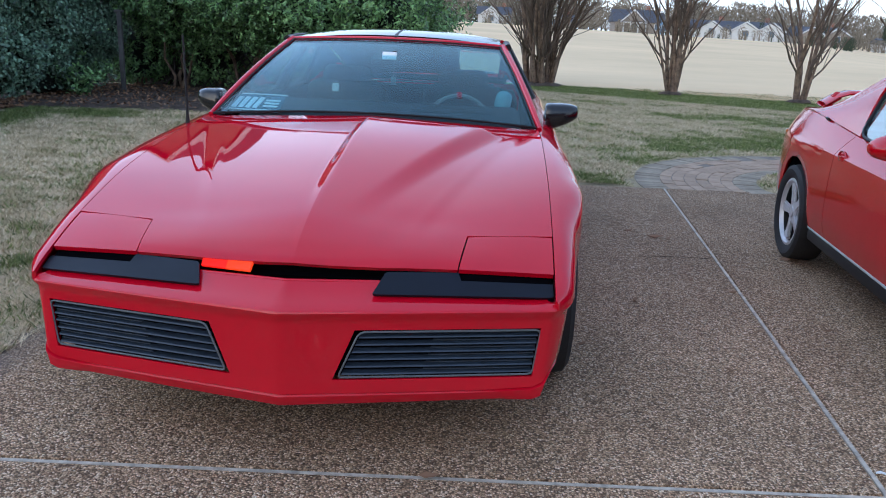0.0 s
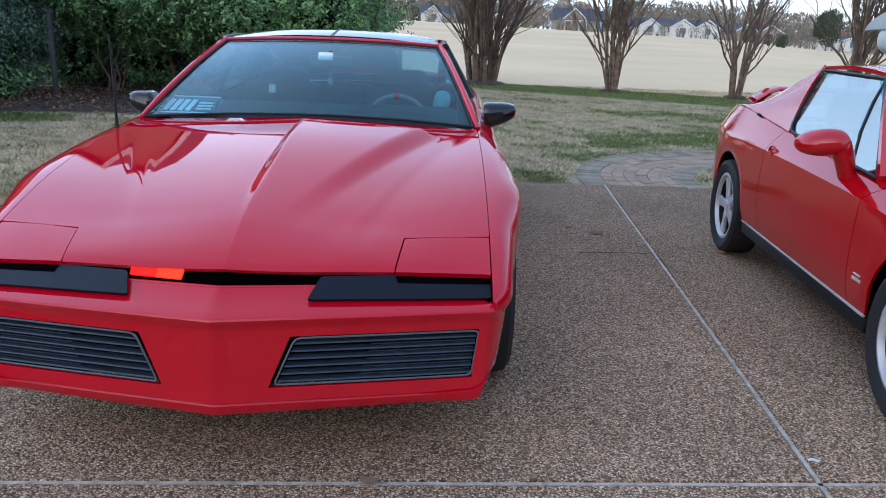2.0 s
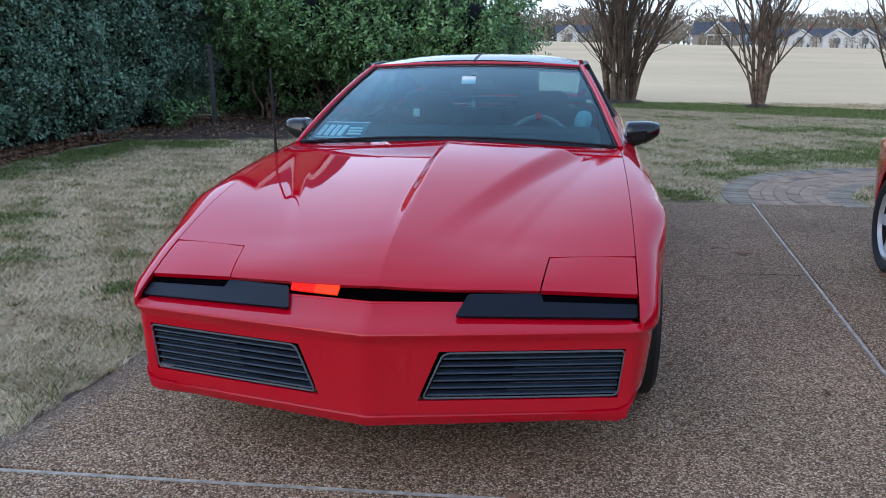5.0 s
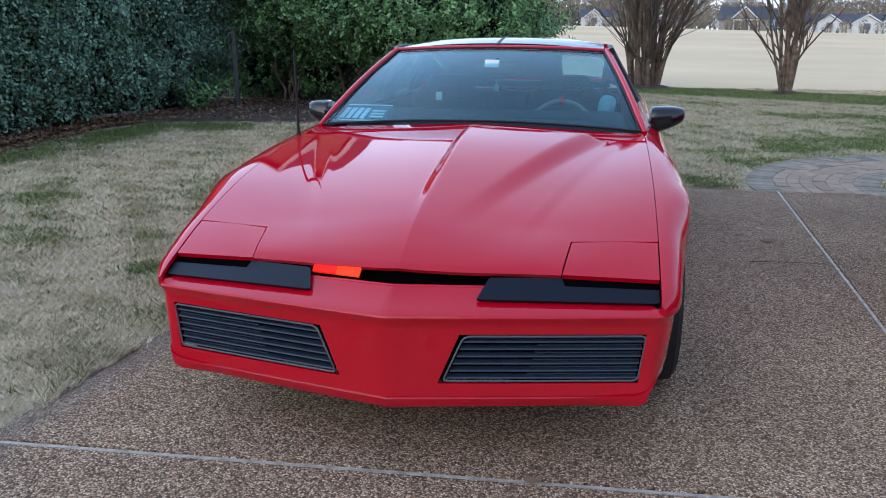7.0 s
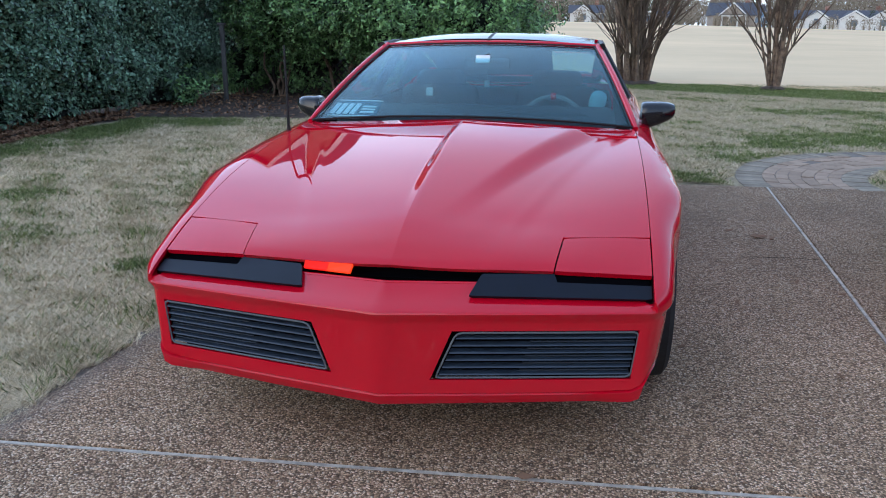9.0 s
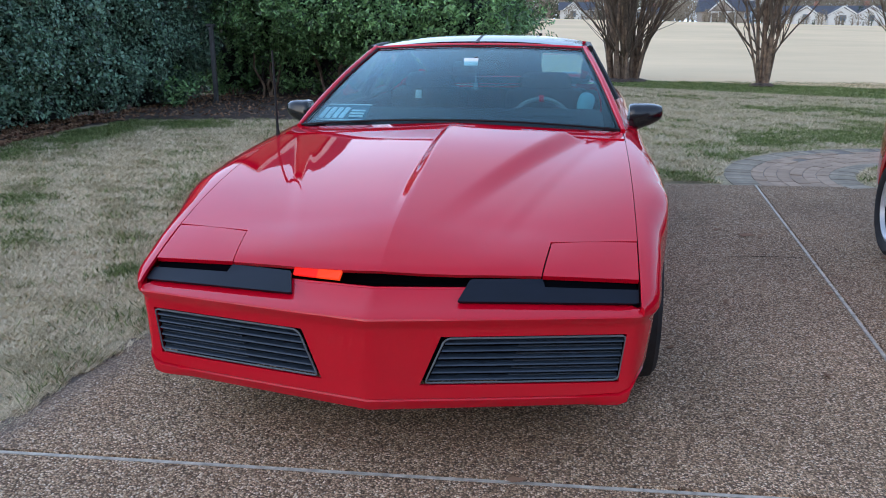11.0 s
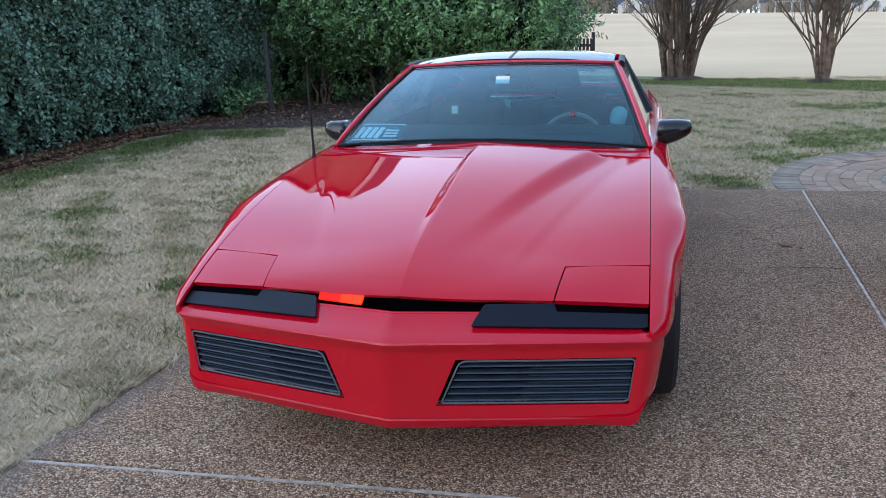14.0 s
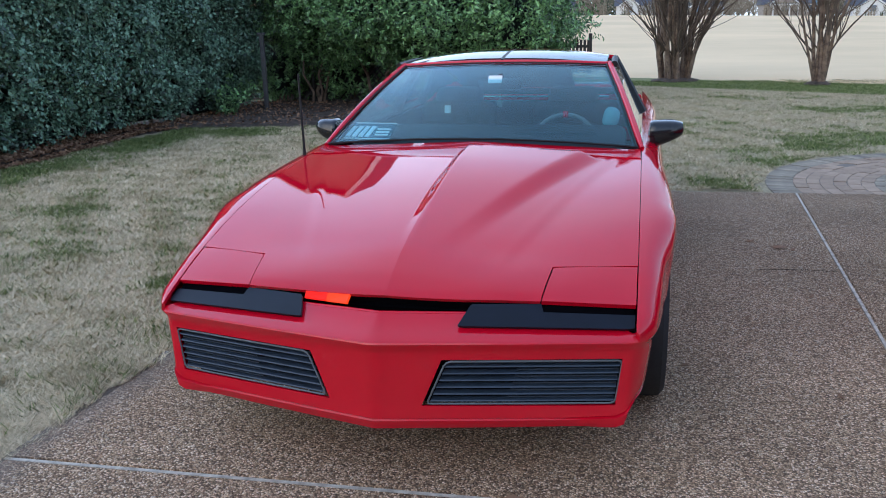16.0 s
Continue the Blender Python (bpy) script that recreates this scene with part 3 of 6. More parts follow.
def build_front_bumper(car):
    half = bumper_path()
    path = [(-x, y) for x, y in reversed(half[1:])] + half
    px = np.array(path)
    tang = np.gradient(px, axis=0)
    nor = np.stack([tang[:, 1], -tang[:, 0]], 1)
    nor /= np.linalg.norm(nor, axis=1, keepdims=True)
    c = len(half) - 1
    nor[c] = (0, -1)
    rows = [(0.132, 0.540), (0.130, 0.571), (0.125, 0.571), (0.10, 0.556), (0.07, 0.540), (0.04, 0.527), (0.012, 0.516), (0.003, 0.511), (0.0, 0.505), (0.003, 0.497), (0.014, 0.484), (0.018, 0.466), (0.018, 0.4475), (0.018, 0.42), (0.017, 0.39), (0.016, 0.36), (0.015, 0.33), (0.014, 0.2925), (0.011, 0.272), (0.009, 0.256), (0.014, 0.252), (0.010, 0.248), (0.015, 0.234), (0.025, 0.220), (0.045, 0.210), (0.09, 0.206)]
    grid = []
    for (x, y), n in zip(path, nor):
        a = abs(x)
        side = smooth01((y - 0.30) / 0.14)
        lid = max(side, smooth01((a - 0.775) / 0.03))
        col = []
        low = 0.206 - 0.012 * (1 - a) + 0.014 * smooth01((a - 0.58) / 0.19) + 0.045 * smooth01((a - 0.75) / 0.10) + 0.09 * smooth01((y - 0.48) / 0.2)
        for inset, z in rows:
            zz = z
            ins = inset
            if z > 0.505:
                ins = inset * (1 - 0.75 * lid)
                zz = z - 0.014 * min(1, a / 0.78) * (z - 0.505) / 0.066
                if z > 0.527:
                    zz += (0.522 - zz) * lid
            if z < 0.25:
                ins = inset * (1 - 0.9 * smooth01((a - 0.58) / 0.19))
            gx = x if not 0.28 < z < 0.45 else grille_slant(x, z)
            yy = y if gx == x else y + 0.19 * (abs(gx) - abs(x))
            tuck = (0.018 * smooth01((0.47 - z) / 0.2) + 0.045 * smooth01((0.31 - z) / 0.11) ** 1.5) * smooth01((a - 0.765) / 0.10)
            col.append((gx - n[0] * ins - math.copysign(tuck, x), yy - n[1] * ins, zz if z > 0.45 or a < 0.001 and z > 0.26 else 0.45 - (0.45 - z) * (0.45 - low) / 0.244 if a > 0.76 else z + (low - 0.206) * smooth01((0.29 - z) / 0.084)))
        grid.append(col)
    xs = [p[0] for p in path]

    def open_cell(i, j):
        m = (abs(xs[i]) + abs(xs[i + 1])) / 2
        return 0.14 < m < 0.752 and 0.2925 <= rows[j + 1][1] + 1e-6 and rows[j][1] <= 0.4475 + 1e-6 and path[i][1] < 0.26

    solid(grid, RED, "front_bumper", car, 0.012, "glossy red pointed bumper cover", open_cell, flip=True, sharp=28)


def build_grille(car, s):
    """One grille of the nose: rim, dark backing, long louvres and finer bars over the outer lamp."""
    g = new("grille")
    g.parent = car
    g["label"] = "dark louvred grille with a thin grey rim"

    def at(u, v, deep=0.0):
        z = 0.298 + v * 0.143
        x0 = 0.168 + 0.062 * v
        x = x0 + u * (0.746 + 0.018 * v - x0)
        return Vector((s * x, nose_y(x) + 0.022 + deep, z))
    # backing near black, standing in for the shade behind the louvres
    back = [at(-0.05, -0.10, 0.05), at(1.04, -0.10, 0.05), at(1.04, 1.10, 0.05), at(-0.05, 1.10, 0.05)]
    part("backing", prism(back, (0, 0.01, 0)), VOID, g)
    lo = [(0.02, 0.0), (0.5, 0.0), (0.975, 0.0), (0.993, 0.03), (1.0, 0.10), (1.0, 0.5), (1.0, 0.90), (0.993, 0.97), (0.975, 1.0), (0.5, 1.0), (0.03, 1.0), (0.008, 0.965), (0.0, 0.90), (0.0, 0.5), (0.0, 0.08), (0.006, 0.02), (0.02, 0.0)]
    v, f = tube([at(u, w, -0.001) for u, w in lo], [0.0032] * len(lo), 6)
    mesh_part("rim", v, f, RIM, g)
    for k in range(6):
        v0 = 0.03 + k * 0.162
        bm = bmesh.new()
        ring = [(v0 + 0.00, 0.010), (v0 + 0.020, 0.0), (v0 + 0.045, 0.003), (v0 + 0.078, 0.024), (v0 + 0.045, 0.024)]
        prev = None
        for u in np.linspace(0.012, 0.99, 9):
            cur = [bm.verts.new(at(u, w, d)) for w, d in ring]
            if prev:
                for i in range(5):
                    bm.faces.new([prev[i], prev[(i + 1) % 5], cur[(i + 1) % 5], cur[i]])
            else:
                bm.faces.new(cur[::-1])
            prev = cur
        bm.faces.new(prev)
        part("louvre", bm, SLATE, g, smooth=False)
    for k in range(5):
        v0 = 0.120 + k * 0.162
        bm = bmesh.new()
        prev = None
        for u in np.linspace(0.42, 0.985, 6):
            cur = [bm.verts.new(at(u, v0 + w, d)) for w, d in ((0, 0.010), (0.022, 0.010), (0.022, 0.018), (0, 0.018))]
            if prev:
                for i in range(4):
                    bm.faces.new([prev[i], prev[(i + 1) % 4], cur[(i + 1) % 4], cur[i]])
            else:
                bm.faces.new(cur[::-1])
            prev = cur
        bm.faces.new(prev)
        part("lamp_bar", bm, SLATE, g, smooth=False)


def build_hood(car):
    ts = np.concatenate([np.linspace(0, 0.25, 9), [0.2535], np.linspace(0.27, 1, 52)])
    xs = np.array(sorted(set(np.round(np.concatenate([np.linspace(-0.7995, 0.7995, 161), [-0.522, 0.522], np.linspace(-0.05, 0.05, 9), [-0.0015, 0.0015]]), 4))))
    grid = []
    for x in xs:
        col = []
        for t in ts:
            a = abs(x)
            xx = x
            if t < 0.25:
                xx = x - math.copysign(0.02 * (1 - t / 0.25) * max(0, min(1, (a - 0.35) / 0.17)), x)
            y = hood_y(xx, t)
            z = hood_z(xx, y)
            if t == 0:
                z -= 0.004
            col.append((xx, y, z))
        grid.append(col)
    solid(grid, RED, "hood", car, 0.014, "red bonnet with a raised bulge on one side", lambda i, j: ts[j + 1] < 0.252 and min(abs(xs[i]), abs(xs[i + 1])) > 0.5215, sharp=20)
    for s in (-1, 1):
        grid = []
        for k in range(10):
            col = []
            for t in np.linspace(0, 0.2435, 9):
                q = k / 9
                xi, xo = 0.526 - 0.02 * (1 - t / 0.25), 0.798
                yi, yo = hood_y(xi, t), hood_y(xo, t)
                zi, zo = hood_z(-xi, yi), lerp(ZE, yo)
                x, y = xi + (xo - xi) * q, yi + (yo - yi) * q
                col.append((s * x, y, zi + (zo - zi) * q + 0.004 * math.sin(math.pi * q) * t / 0.25 - 0.0022))
            grid.append(col)
        solid(grid, RED, "headlight_door", car, 0.016, "closed red pop-up headlight door", flip=s < 0)
    # near-black sheet below the panel gaps, their shade put into its colour
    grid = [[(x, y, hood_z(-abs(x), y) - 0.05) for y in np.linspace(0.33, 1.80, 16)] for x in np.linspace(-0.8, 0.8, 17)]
    solid(grid, VOID, "gap_shade_sheet", car, 0.01)


def build_nose_panels(car):
    """Black plates below the headlight doors, the dark slot between them and the red scanning light."""
    for s in (-1, 1):
        def at(x, k, lift=0.0):
            a, n = abs(x), Vector((s * 0.1, -0.6, 0.79))
            i = 0.012 + 0.118 * k
            p = Vector((s * x, nose_y(x) + i, lerp(TOP, i) - 0.014 * x / 0.78 * (lerp(TOP, i) - 0.506) / 0.066))
            return p + n * (0.005 + lift)
        ol = [(0.260, 0.46), (0.270, 0.43), (0.786, 0.30), (0.796, 0.34), (0.796, 0.80), (0.515, 0.90), (0.505, 1.12), (0.292, 1.10), (0.285, 1.06)]
        pts = [at(x, k) for x, k in ol]
        part("nose_panel", prism(pts, (0, -0.006, 0.008)), PANEL, car, "matt black plate under the headlight")
        # plate, floor and back of the slot painted near black for its shade
        part("slot_shade_plate", prism([at(x, k, -0.003) for x, k in ((0.51, 0.80), (0.792, 0.72), (0.792, 1.12), (0.51, 1.12))], (0, 0, 0.002)), VOID, car)
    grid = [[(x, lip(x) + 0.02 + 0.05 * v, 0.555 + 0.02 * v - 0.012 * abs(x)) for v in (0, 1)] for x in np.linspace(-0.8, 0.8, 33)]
    solid(grid, VOID, "slot_shade_floor", car, 0.02)
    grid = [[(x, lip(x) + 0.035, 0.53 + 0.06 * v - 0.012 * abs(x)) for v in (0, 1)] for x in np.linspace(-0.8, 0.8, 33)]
    solid(grid, VOID, "slot_shade_back", car, 0.01)
    for x0, x1, mat in ((-0.284, -0.203, GLOW), (-0.202, -0.124, GLOWHOT)):
        pts = [(x0, nose_y(x0) + 0.140, 0.577), (x1, nose_y(x1) + 0.140, 0.577), (x1, lip(x1) + 0.002, 0.596), (x0, lip(x0) + 0.002, 0.596)]
        part("scanner_lamp", prism(pts, (0, 0.012, -0.008)), mat, car, "lit red scanner segment")


def side_sheet(car, s, name, y0, y1, n, arches=(), base=0.225, label=""):
    grid = []
    for y in np.linspace(y0, y1, n):
        ze, xm = lerp(ZE, y), lerp(XM, y)
        zb = base if y > 1.0 else 0.507
        for yc, r in arches:
            if abs(y - yc) < r:
                zb = max(zb, 0.325 + math.sqrt(r * r - (y - yc) ** 2))
        col = []
        for k in range(9):
            a = radians(90 * k / 8)
            drop = min(0.075, 0.7 * (ze - zb))
            col.append((s * (0.802 + (xm - 0.802) * math.sin(a)), y, ze - drop * (1 - math.cos(a))))
        zt = ze - drop
        for k in range(1, 11):
            q = k / 10
            z = zt + (zb - zt) * q
            col.append((s * (xm + 0.006 * math.sin(math.pi * min(1, (zt - z) / 0.4)) - 0.035 * smooth01((0.42 - z) / 0.25)), y, z))
        grid.append(col)
    return solid(grid, RED, name, car, 0.012, label, flip=s > 0)


def wind_point(u, v):
    """Windscreen: u from -1 to 1 across, v from 0 at the cowl to 1 at the header."""
    y0, z0 = 1.80 + 0.03 * u * u, 0.895 - 0.036 * u * u
    y1, z1 = 2.60 + 0.06 * u * u, 1.228 - 0.020 * u * u
    y, z = y0 + (y1 - y0) * v, z0 + (z1 - z0) * v + 0.02 * math.sin(math.pi * v)
    return Vector((u * (0.785 + (0.595 - 0.785) * v), y, z))


def build_cabin(car):
    grid = [[wind_point(u, v) for v in np.linspace(0.0, 1.0, 12)] for u in np.linspace(-1, 1, 25)]
    solid(grid, GLASS, "windshield", car, 0.004, "tinted windscreen", flip=False).visible_shadow = False
    # cowl between bonnet and glass
    grid = [[(x, 1.672 - 0.05 * (abs(x) / 0.8) ** 3 + (1.80 + 0.03 * (x / 0.8) ** 2 - 1.672 + 0.05 * (abs(x) / 0.8) ** 3) * v, hood_z(-abs(x), 1.672 + 0.12 * v) + 0.002) for v in np.linspace(0, 1, 6)] for x in np.linspace(-0.797, 0.797, 33)]
    solid(grid, RED, "cowl_panel", car, 0.012, "red cowl panel with a vent slot")
    pts = [wind_point(u, 0.0) + Vector((0, -0.012, 0.004)) for u in np.linspace(-1, 1, 25)]
    v, f = tube(pts, [0.006] * len(pts), 6)
    mesh_part("lower_seal", v, f, BLACK, car)
    for s in (-1, 1):
        pts = [wind_point(s, v) + Vector((s * 0.017, 0.0, -0.004)) for v in np.linspace(0.0, 1.03, 12)]
        v, f = tube(pts, [0.012, 0.016] + [0.018] * 10, 10)
        mesh_part("windshield_pillar", v, f, RED, car, "red windscreen pillar")
        pts = [wind_point(s, v) + Vector((-s * 0.006, -0.004, 0.006)) for v in np.linspace(0.0, 1.0, 12)]
        v, f = tube(pts, [0.0038] * len(pts), 6)
        mesh_part("pillar_seal", v, f, BLACK, car)
    pts = [wind_point(u, 1.0) + Vector((0, 0.016, 0.004)) for u in np.linspace(-1.03, 1.03, 21)]
    v, f = tube(pts, [0.0125] * len(pts), 8)
    mesh_part("header_rail", v, f, RED, car)
    pts = [wind_point(u, 0.985) + Vector((0, -0.004, 0.006)) for u in np.linspace(-1, 1, 21)]
    v, f = tube(pts, [0.0035] * len(pts), 6)
    mesh_part("header_seal", v, f, BLACK, car)

    def roof_pt(u, y):
        z = lerp([(2.6, 1.248), (2.75, 1.268), (2.95, 1.283), (3.15, 1.286), (3.4, 1.262), (3.7, 1.20)], y)
        return (0.615 * u * (1.0 + 0.0 * y), y + 0.05 * u * u * (y < 2.9), z - 0.045 * abs(u) ** 2.5)
    for s in (-1, 1):
        grid = [[roof_pt(s * u, y) for y in np.linspace(2.63, 3.10, 8)] for u in np.linspace(0.016, 0.96, 12)]
        solid(grid, TOPGLASS, "roof_panel", car, 0.012, "dark glass removable roof panel", flip=s < 0)
    grid = [[roof_pt(u, y) for y in np.linspace(2.61, 3.12, 8)] for u in np.linspace(-0.012, 0.012, 3)]
    solid(grid, BLACK, "roof_bar", car, 0.02)
    grid = [[roof_pt(u, y) for y in np.linspace(3.11, 3.38, 6)] for u in np.linspace(-1, 1, 21)]
    solid(grid, RED, "rear_roof", car, 0.02, "red roof hoop")
    # hatch glass and deck
    grid = [[(u * (0.58 + 0.02 * v), 3.40 + 0.98 * v, 1.238 - 0.275 * v + 0.035 * math.sin(math.pi * v) - 0.03 * u * u) for v in np.linspace(0, 1, 10)] for u in np.linspace(-1, 1, 13)]
    solid(grid, SIDEGLASS, "hatch_glass", car, 0.004, "rear hatch glass")
    grid = [[(u * 0.76, 4.40 + 0.34 * v, 0.905 - 0.02 * v - 0.01 * u * u) for v in np.linspace(0, 1, 4)] for u in np.linspace(-1, 1, 9)]
    solid(grid, RED, "rear_deck", car, 0.015)
    # added dark sheet that closes the view through most of the hatch
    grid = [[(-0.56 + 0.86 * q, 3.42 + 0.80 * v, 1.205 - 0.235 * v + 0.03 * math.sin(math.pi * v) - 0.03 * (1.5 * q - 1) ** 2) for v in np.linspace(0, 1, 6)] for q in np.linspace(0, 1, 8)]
    solid(grid, CLOTH, "hatch_dark_sheet", car, 0.006, "dark sheet added under most of the hatch glass")
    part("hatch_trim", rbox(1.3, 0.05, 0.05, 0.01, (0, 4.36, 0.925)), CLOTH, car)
    for hy, hz in ((4.30, 0.985), (4.10, 0.905)):
        part("hatch_moulding", rbox(1.12, 0.02, 0.012, 0.003, (0, hy, hz)), CHROME, car, "bright moulding of the hatch")
    part("rear_spoiler", rbox(1.24, 0.16, 0.03, 0.012, (0, 4.62, 0.945)), RED, car)
    for s in (-1, 1):
        part("spoiler_foot", rbox(0.05, 0.12, 0.06, 0.012, (s * 0.56, 4.62, 0.915)), RED, car)
    part("tail_panel", rbox(1.60, 0.06, 0.58, 0.025, (0, 4.72, 0.58)), RED, car)
    for s in (-1, 1):
        # side glass, centre pillar, rear quarter
        grid = [[(s * (0.80 - 0.175 * v), 1.98 + 0.72 * v + (3.02 - 1.98 - 0.70 * v) * q, 0.868 + 0.03 * q + 0.335 * v) for v in np.linspace(0, 1, 6)] for q in np.linspace(0, 1, 8)]
        solid(grid, SIDEGLASS, "door_glass", car, 0.004, flip=s > 0)
        v, f = tube([(s * 0.80, 3.07, 0.89), (s * 0.71, 3.10, 1.06), (s * 0.615, 3.14, 1.225)], [0.035, 0.03, 0.028], 8)
        mesh_part("door_pillar", v, f, BLACK, car)
        grid = [[(s * (0.79 - 0.17 * v), 3.12 + 0.05 * v + (0.62 - 0.25 * v) * q, 0.90 + 0.31 * v - 0.03 * q * v) for v in np.linspace(0, 1, 6)] for q in np.linspace(0, 1, 6)]
        solid(grid, SIDEGLASS, "quarter_glass", car, 0.004, flip=s > 0)
        grid = [[(s * (0.79 - 0.17 * v - 0.04 * q), 3.74 - 0.20 * v + (0.72 + 0.1 * v) * q, 0.885 + (0.30 - 0.25 * q) * v) for v in np.linspace(0, 1, 6)] for q in np.linspace(0, 1, 7)]
        solid(grid, RED, "sail_panel", car, 0.02, flip=s > 0)
        v, f = tube([(s * 0.635, 2.66, 1.21), (s * 0.628, 2.9, 1.222), (s * 0.622, 3.15, 1.222), (s * 0.61, 3.4, 1.205)], [0.02] * 4, 8)
        mesh_part("roof_rail", v, f, BLACK, car)
        v, f = tube([(s * (0.78 - 0.17 * q), 3.725 - 0.20 * q, 0.89 + 0.30 * q) for q in np.linspace(0, 1, 6)], [0.024] * 6, 8)
        mesh_part("quarter_seal", v, f, BLACK, car)
        v, f = tube([(s * 0.785, y, lerp(ZE, y) + 0.004) for y in np.linspace(1.98, 3.74, 16)], [0.016] * 16, 8)
        mesh_part("belt_seal", v, f, BLACK, car)
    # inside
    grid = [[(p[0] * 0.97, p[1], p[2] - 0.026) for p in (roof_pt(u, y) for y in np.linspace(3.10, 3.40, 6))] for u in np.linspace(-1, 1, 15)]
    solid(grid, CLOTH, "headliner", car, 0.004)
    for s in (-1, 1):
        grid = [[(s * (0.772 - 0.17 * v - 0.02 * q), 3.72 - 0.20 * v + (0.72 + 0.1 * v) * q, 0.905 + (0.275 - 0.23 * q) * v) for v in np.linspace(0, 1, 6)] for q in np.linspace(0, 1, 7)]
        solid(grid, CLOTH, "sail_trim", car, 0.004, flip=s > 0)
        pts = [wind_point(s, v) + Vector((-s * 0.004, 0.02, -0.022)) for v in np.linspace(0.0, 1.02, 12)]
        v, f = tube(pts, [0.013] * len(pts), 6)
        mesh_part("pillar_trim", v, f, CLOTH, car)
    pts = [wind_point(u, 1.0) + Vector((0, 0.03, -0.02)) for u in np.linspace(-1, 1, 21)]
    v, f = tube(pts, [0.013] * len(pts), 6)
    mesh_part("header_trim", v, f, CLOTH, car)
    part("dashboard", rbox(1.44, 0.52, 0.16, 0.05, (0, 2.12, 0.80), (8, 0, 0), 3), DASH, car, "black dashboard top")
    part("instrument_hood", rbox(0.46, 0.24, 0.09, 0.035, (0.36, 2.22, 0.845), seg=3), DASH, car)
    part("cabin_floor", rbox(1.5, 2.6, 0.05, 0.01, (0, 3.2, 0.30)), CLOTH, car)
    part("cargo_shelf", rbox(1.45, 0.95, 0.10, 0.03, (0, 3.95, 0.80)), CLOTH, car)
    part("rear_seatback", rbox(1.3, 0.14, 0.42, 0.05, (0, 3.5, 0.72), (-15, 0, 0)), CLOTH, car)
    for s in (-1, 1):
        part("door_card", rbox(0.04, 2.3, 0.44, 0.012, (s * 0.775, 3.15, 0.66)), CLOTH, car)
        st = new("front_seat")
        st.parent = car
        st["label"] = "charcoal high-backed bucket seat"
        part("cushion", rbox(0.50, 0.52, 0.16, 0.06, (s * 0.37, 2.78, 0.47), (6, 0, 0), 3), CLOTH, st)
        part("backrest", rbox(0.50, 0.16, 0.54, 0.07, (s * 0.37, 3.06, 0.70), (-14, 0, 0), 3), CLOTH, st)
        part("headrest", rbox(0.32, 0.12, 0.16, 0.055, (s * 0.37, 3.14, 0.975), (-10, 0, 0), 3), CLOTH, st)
    sw = new("steering_wheel")
    sw.parent = car
    sw.matrix_basis = pose(0.38, 2.42, 0.785, 66, 0, 0)
    sw["label"] = "grey-rimmed sports steering wheel with a red mark"
    bm = bmesh.new()
    ring = []
    for k in range(40):
        a = 2 * math.pi * k / 40
        ring.append([bm.verts.new(((0.175 + 0.011 * math.cos(b)) * math.cos(a), (0.175 + 0.011 * math.cos(b)) * math.sin(a), 0.011 * math.sin(b))) for b in np.linspace(0, 2 * math.pi, 9)[:-1]])
    for k in range(40):
        for i in range(8):
            bm.faces.new([ring[k][i], ring[(k + 1) % 40][i], ring[(k + 1) % 40][(i + 1) % 8], ring[k][(i + 1) % 8]])
    part("rim", bm, TRIMGREY, sw)
    part("centre_mark", rbox(0.03, 0.034, 0.034, 0.006, (0, 0.175, 0)), RED, sw, "red top mark")
    part("hub", rbox(0.12, 0.12, 0.04, 0.02, (0, 0, 0.0)), BLACK, sw)
    for a in (0, 180, 270):
        bm = rbox(0.12, 0.03, 0.012, 0.004, (0.11, 0, 0))
        bm.transform(pose(0, 0, 0, 0, 0, a))
        part("spoke", bm, BLACK, sw)
    rm = new("rear_view_mirror")
    rm.parent = car
    part("housing", rbox(0.25, 0.035, 0.065, 0.02, (0.02, 2.42, 1.12), (0, 0, 4), 3), BLACK, rm)
    part("stalk", rbox(0.02, 0.06, 0.04, 0.006, (0.02, 2.44, 1.155)), BLACK, rm)
    card = part("toll_tag", rbox(0.078, 0.010, 0.050, 0.004, (-0.003, 2.385, 1.148), (-42, 0, 0)), WHITE, car, "white toll tag on the glass")
    ch = new("hanging_charm")
    ch.parent = car
    v, f = tube([(0.02, 2.40, 1.09), (0.021, 2.40, 1.055), (0.02, 2.40, 1.03)], [0.0022] * 3, 5)
    mesh_part("cord", v, f, TRIMGREY, ch)
    part("pendant", rbox(0.028, 0.01, 0.04, 0.004, (0.02, 2.40, 1.015)), TRIMGREY, ch)
    # licence plate lying behind the glass, its characters as bars
    pl = new("dash_plate")
    pl.parent = car
    pl.matrix_basis = pose(-0.635, 2.0, 0.905, 27, 0, -4)
    pl["label"] = "blue plate with white bars behind the windscreen"
    part("plate", rbox(0.30, 0.15, 0.006, 0.002), BLUE, pl)
    for by in (-0.072, 0.072):
        part("border", rbox(0.305, 0.006, 0.008, 0.002, (0, by, 0.002)), WHITE, pl)
    for k in range(5):
        part("character_bar", rbox(0.026, 0.10, 0.006, 0.002, (-0.122 + 0.037 * k, -0.008, 0.004), (0, 0, -10)), WHITE, pl)
    for k in range(3):
        part("text_bar", rbox(0.075, 0.012, 0.006, 0.002, (0.095, 0.015 - 0.026 * k, 0.004)), WHITE, pl)
    part("small_card", rbox(0.04, 0.01, 0.05, 0.003, (-0.41, 2.95, 0.925), (-14, 0, 0)), WHITE, car, "white tag on the seat")
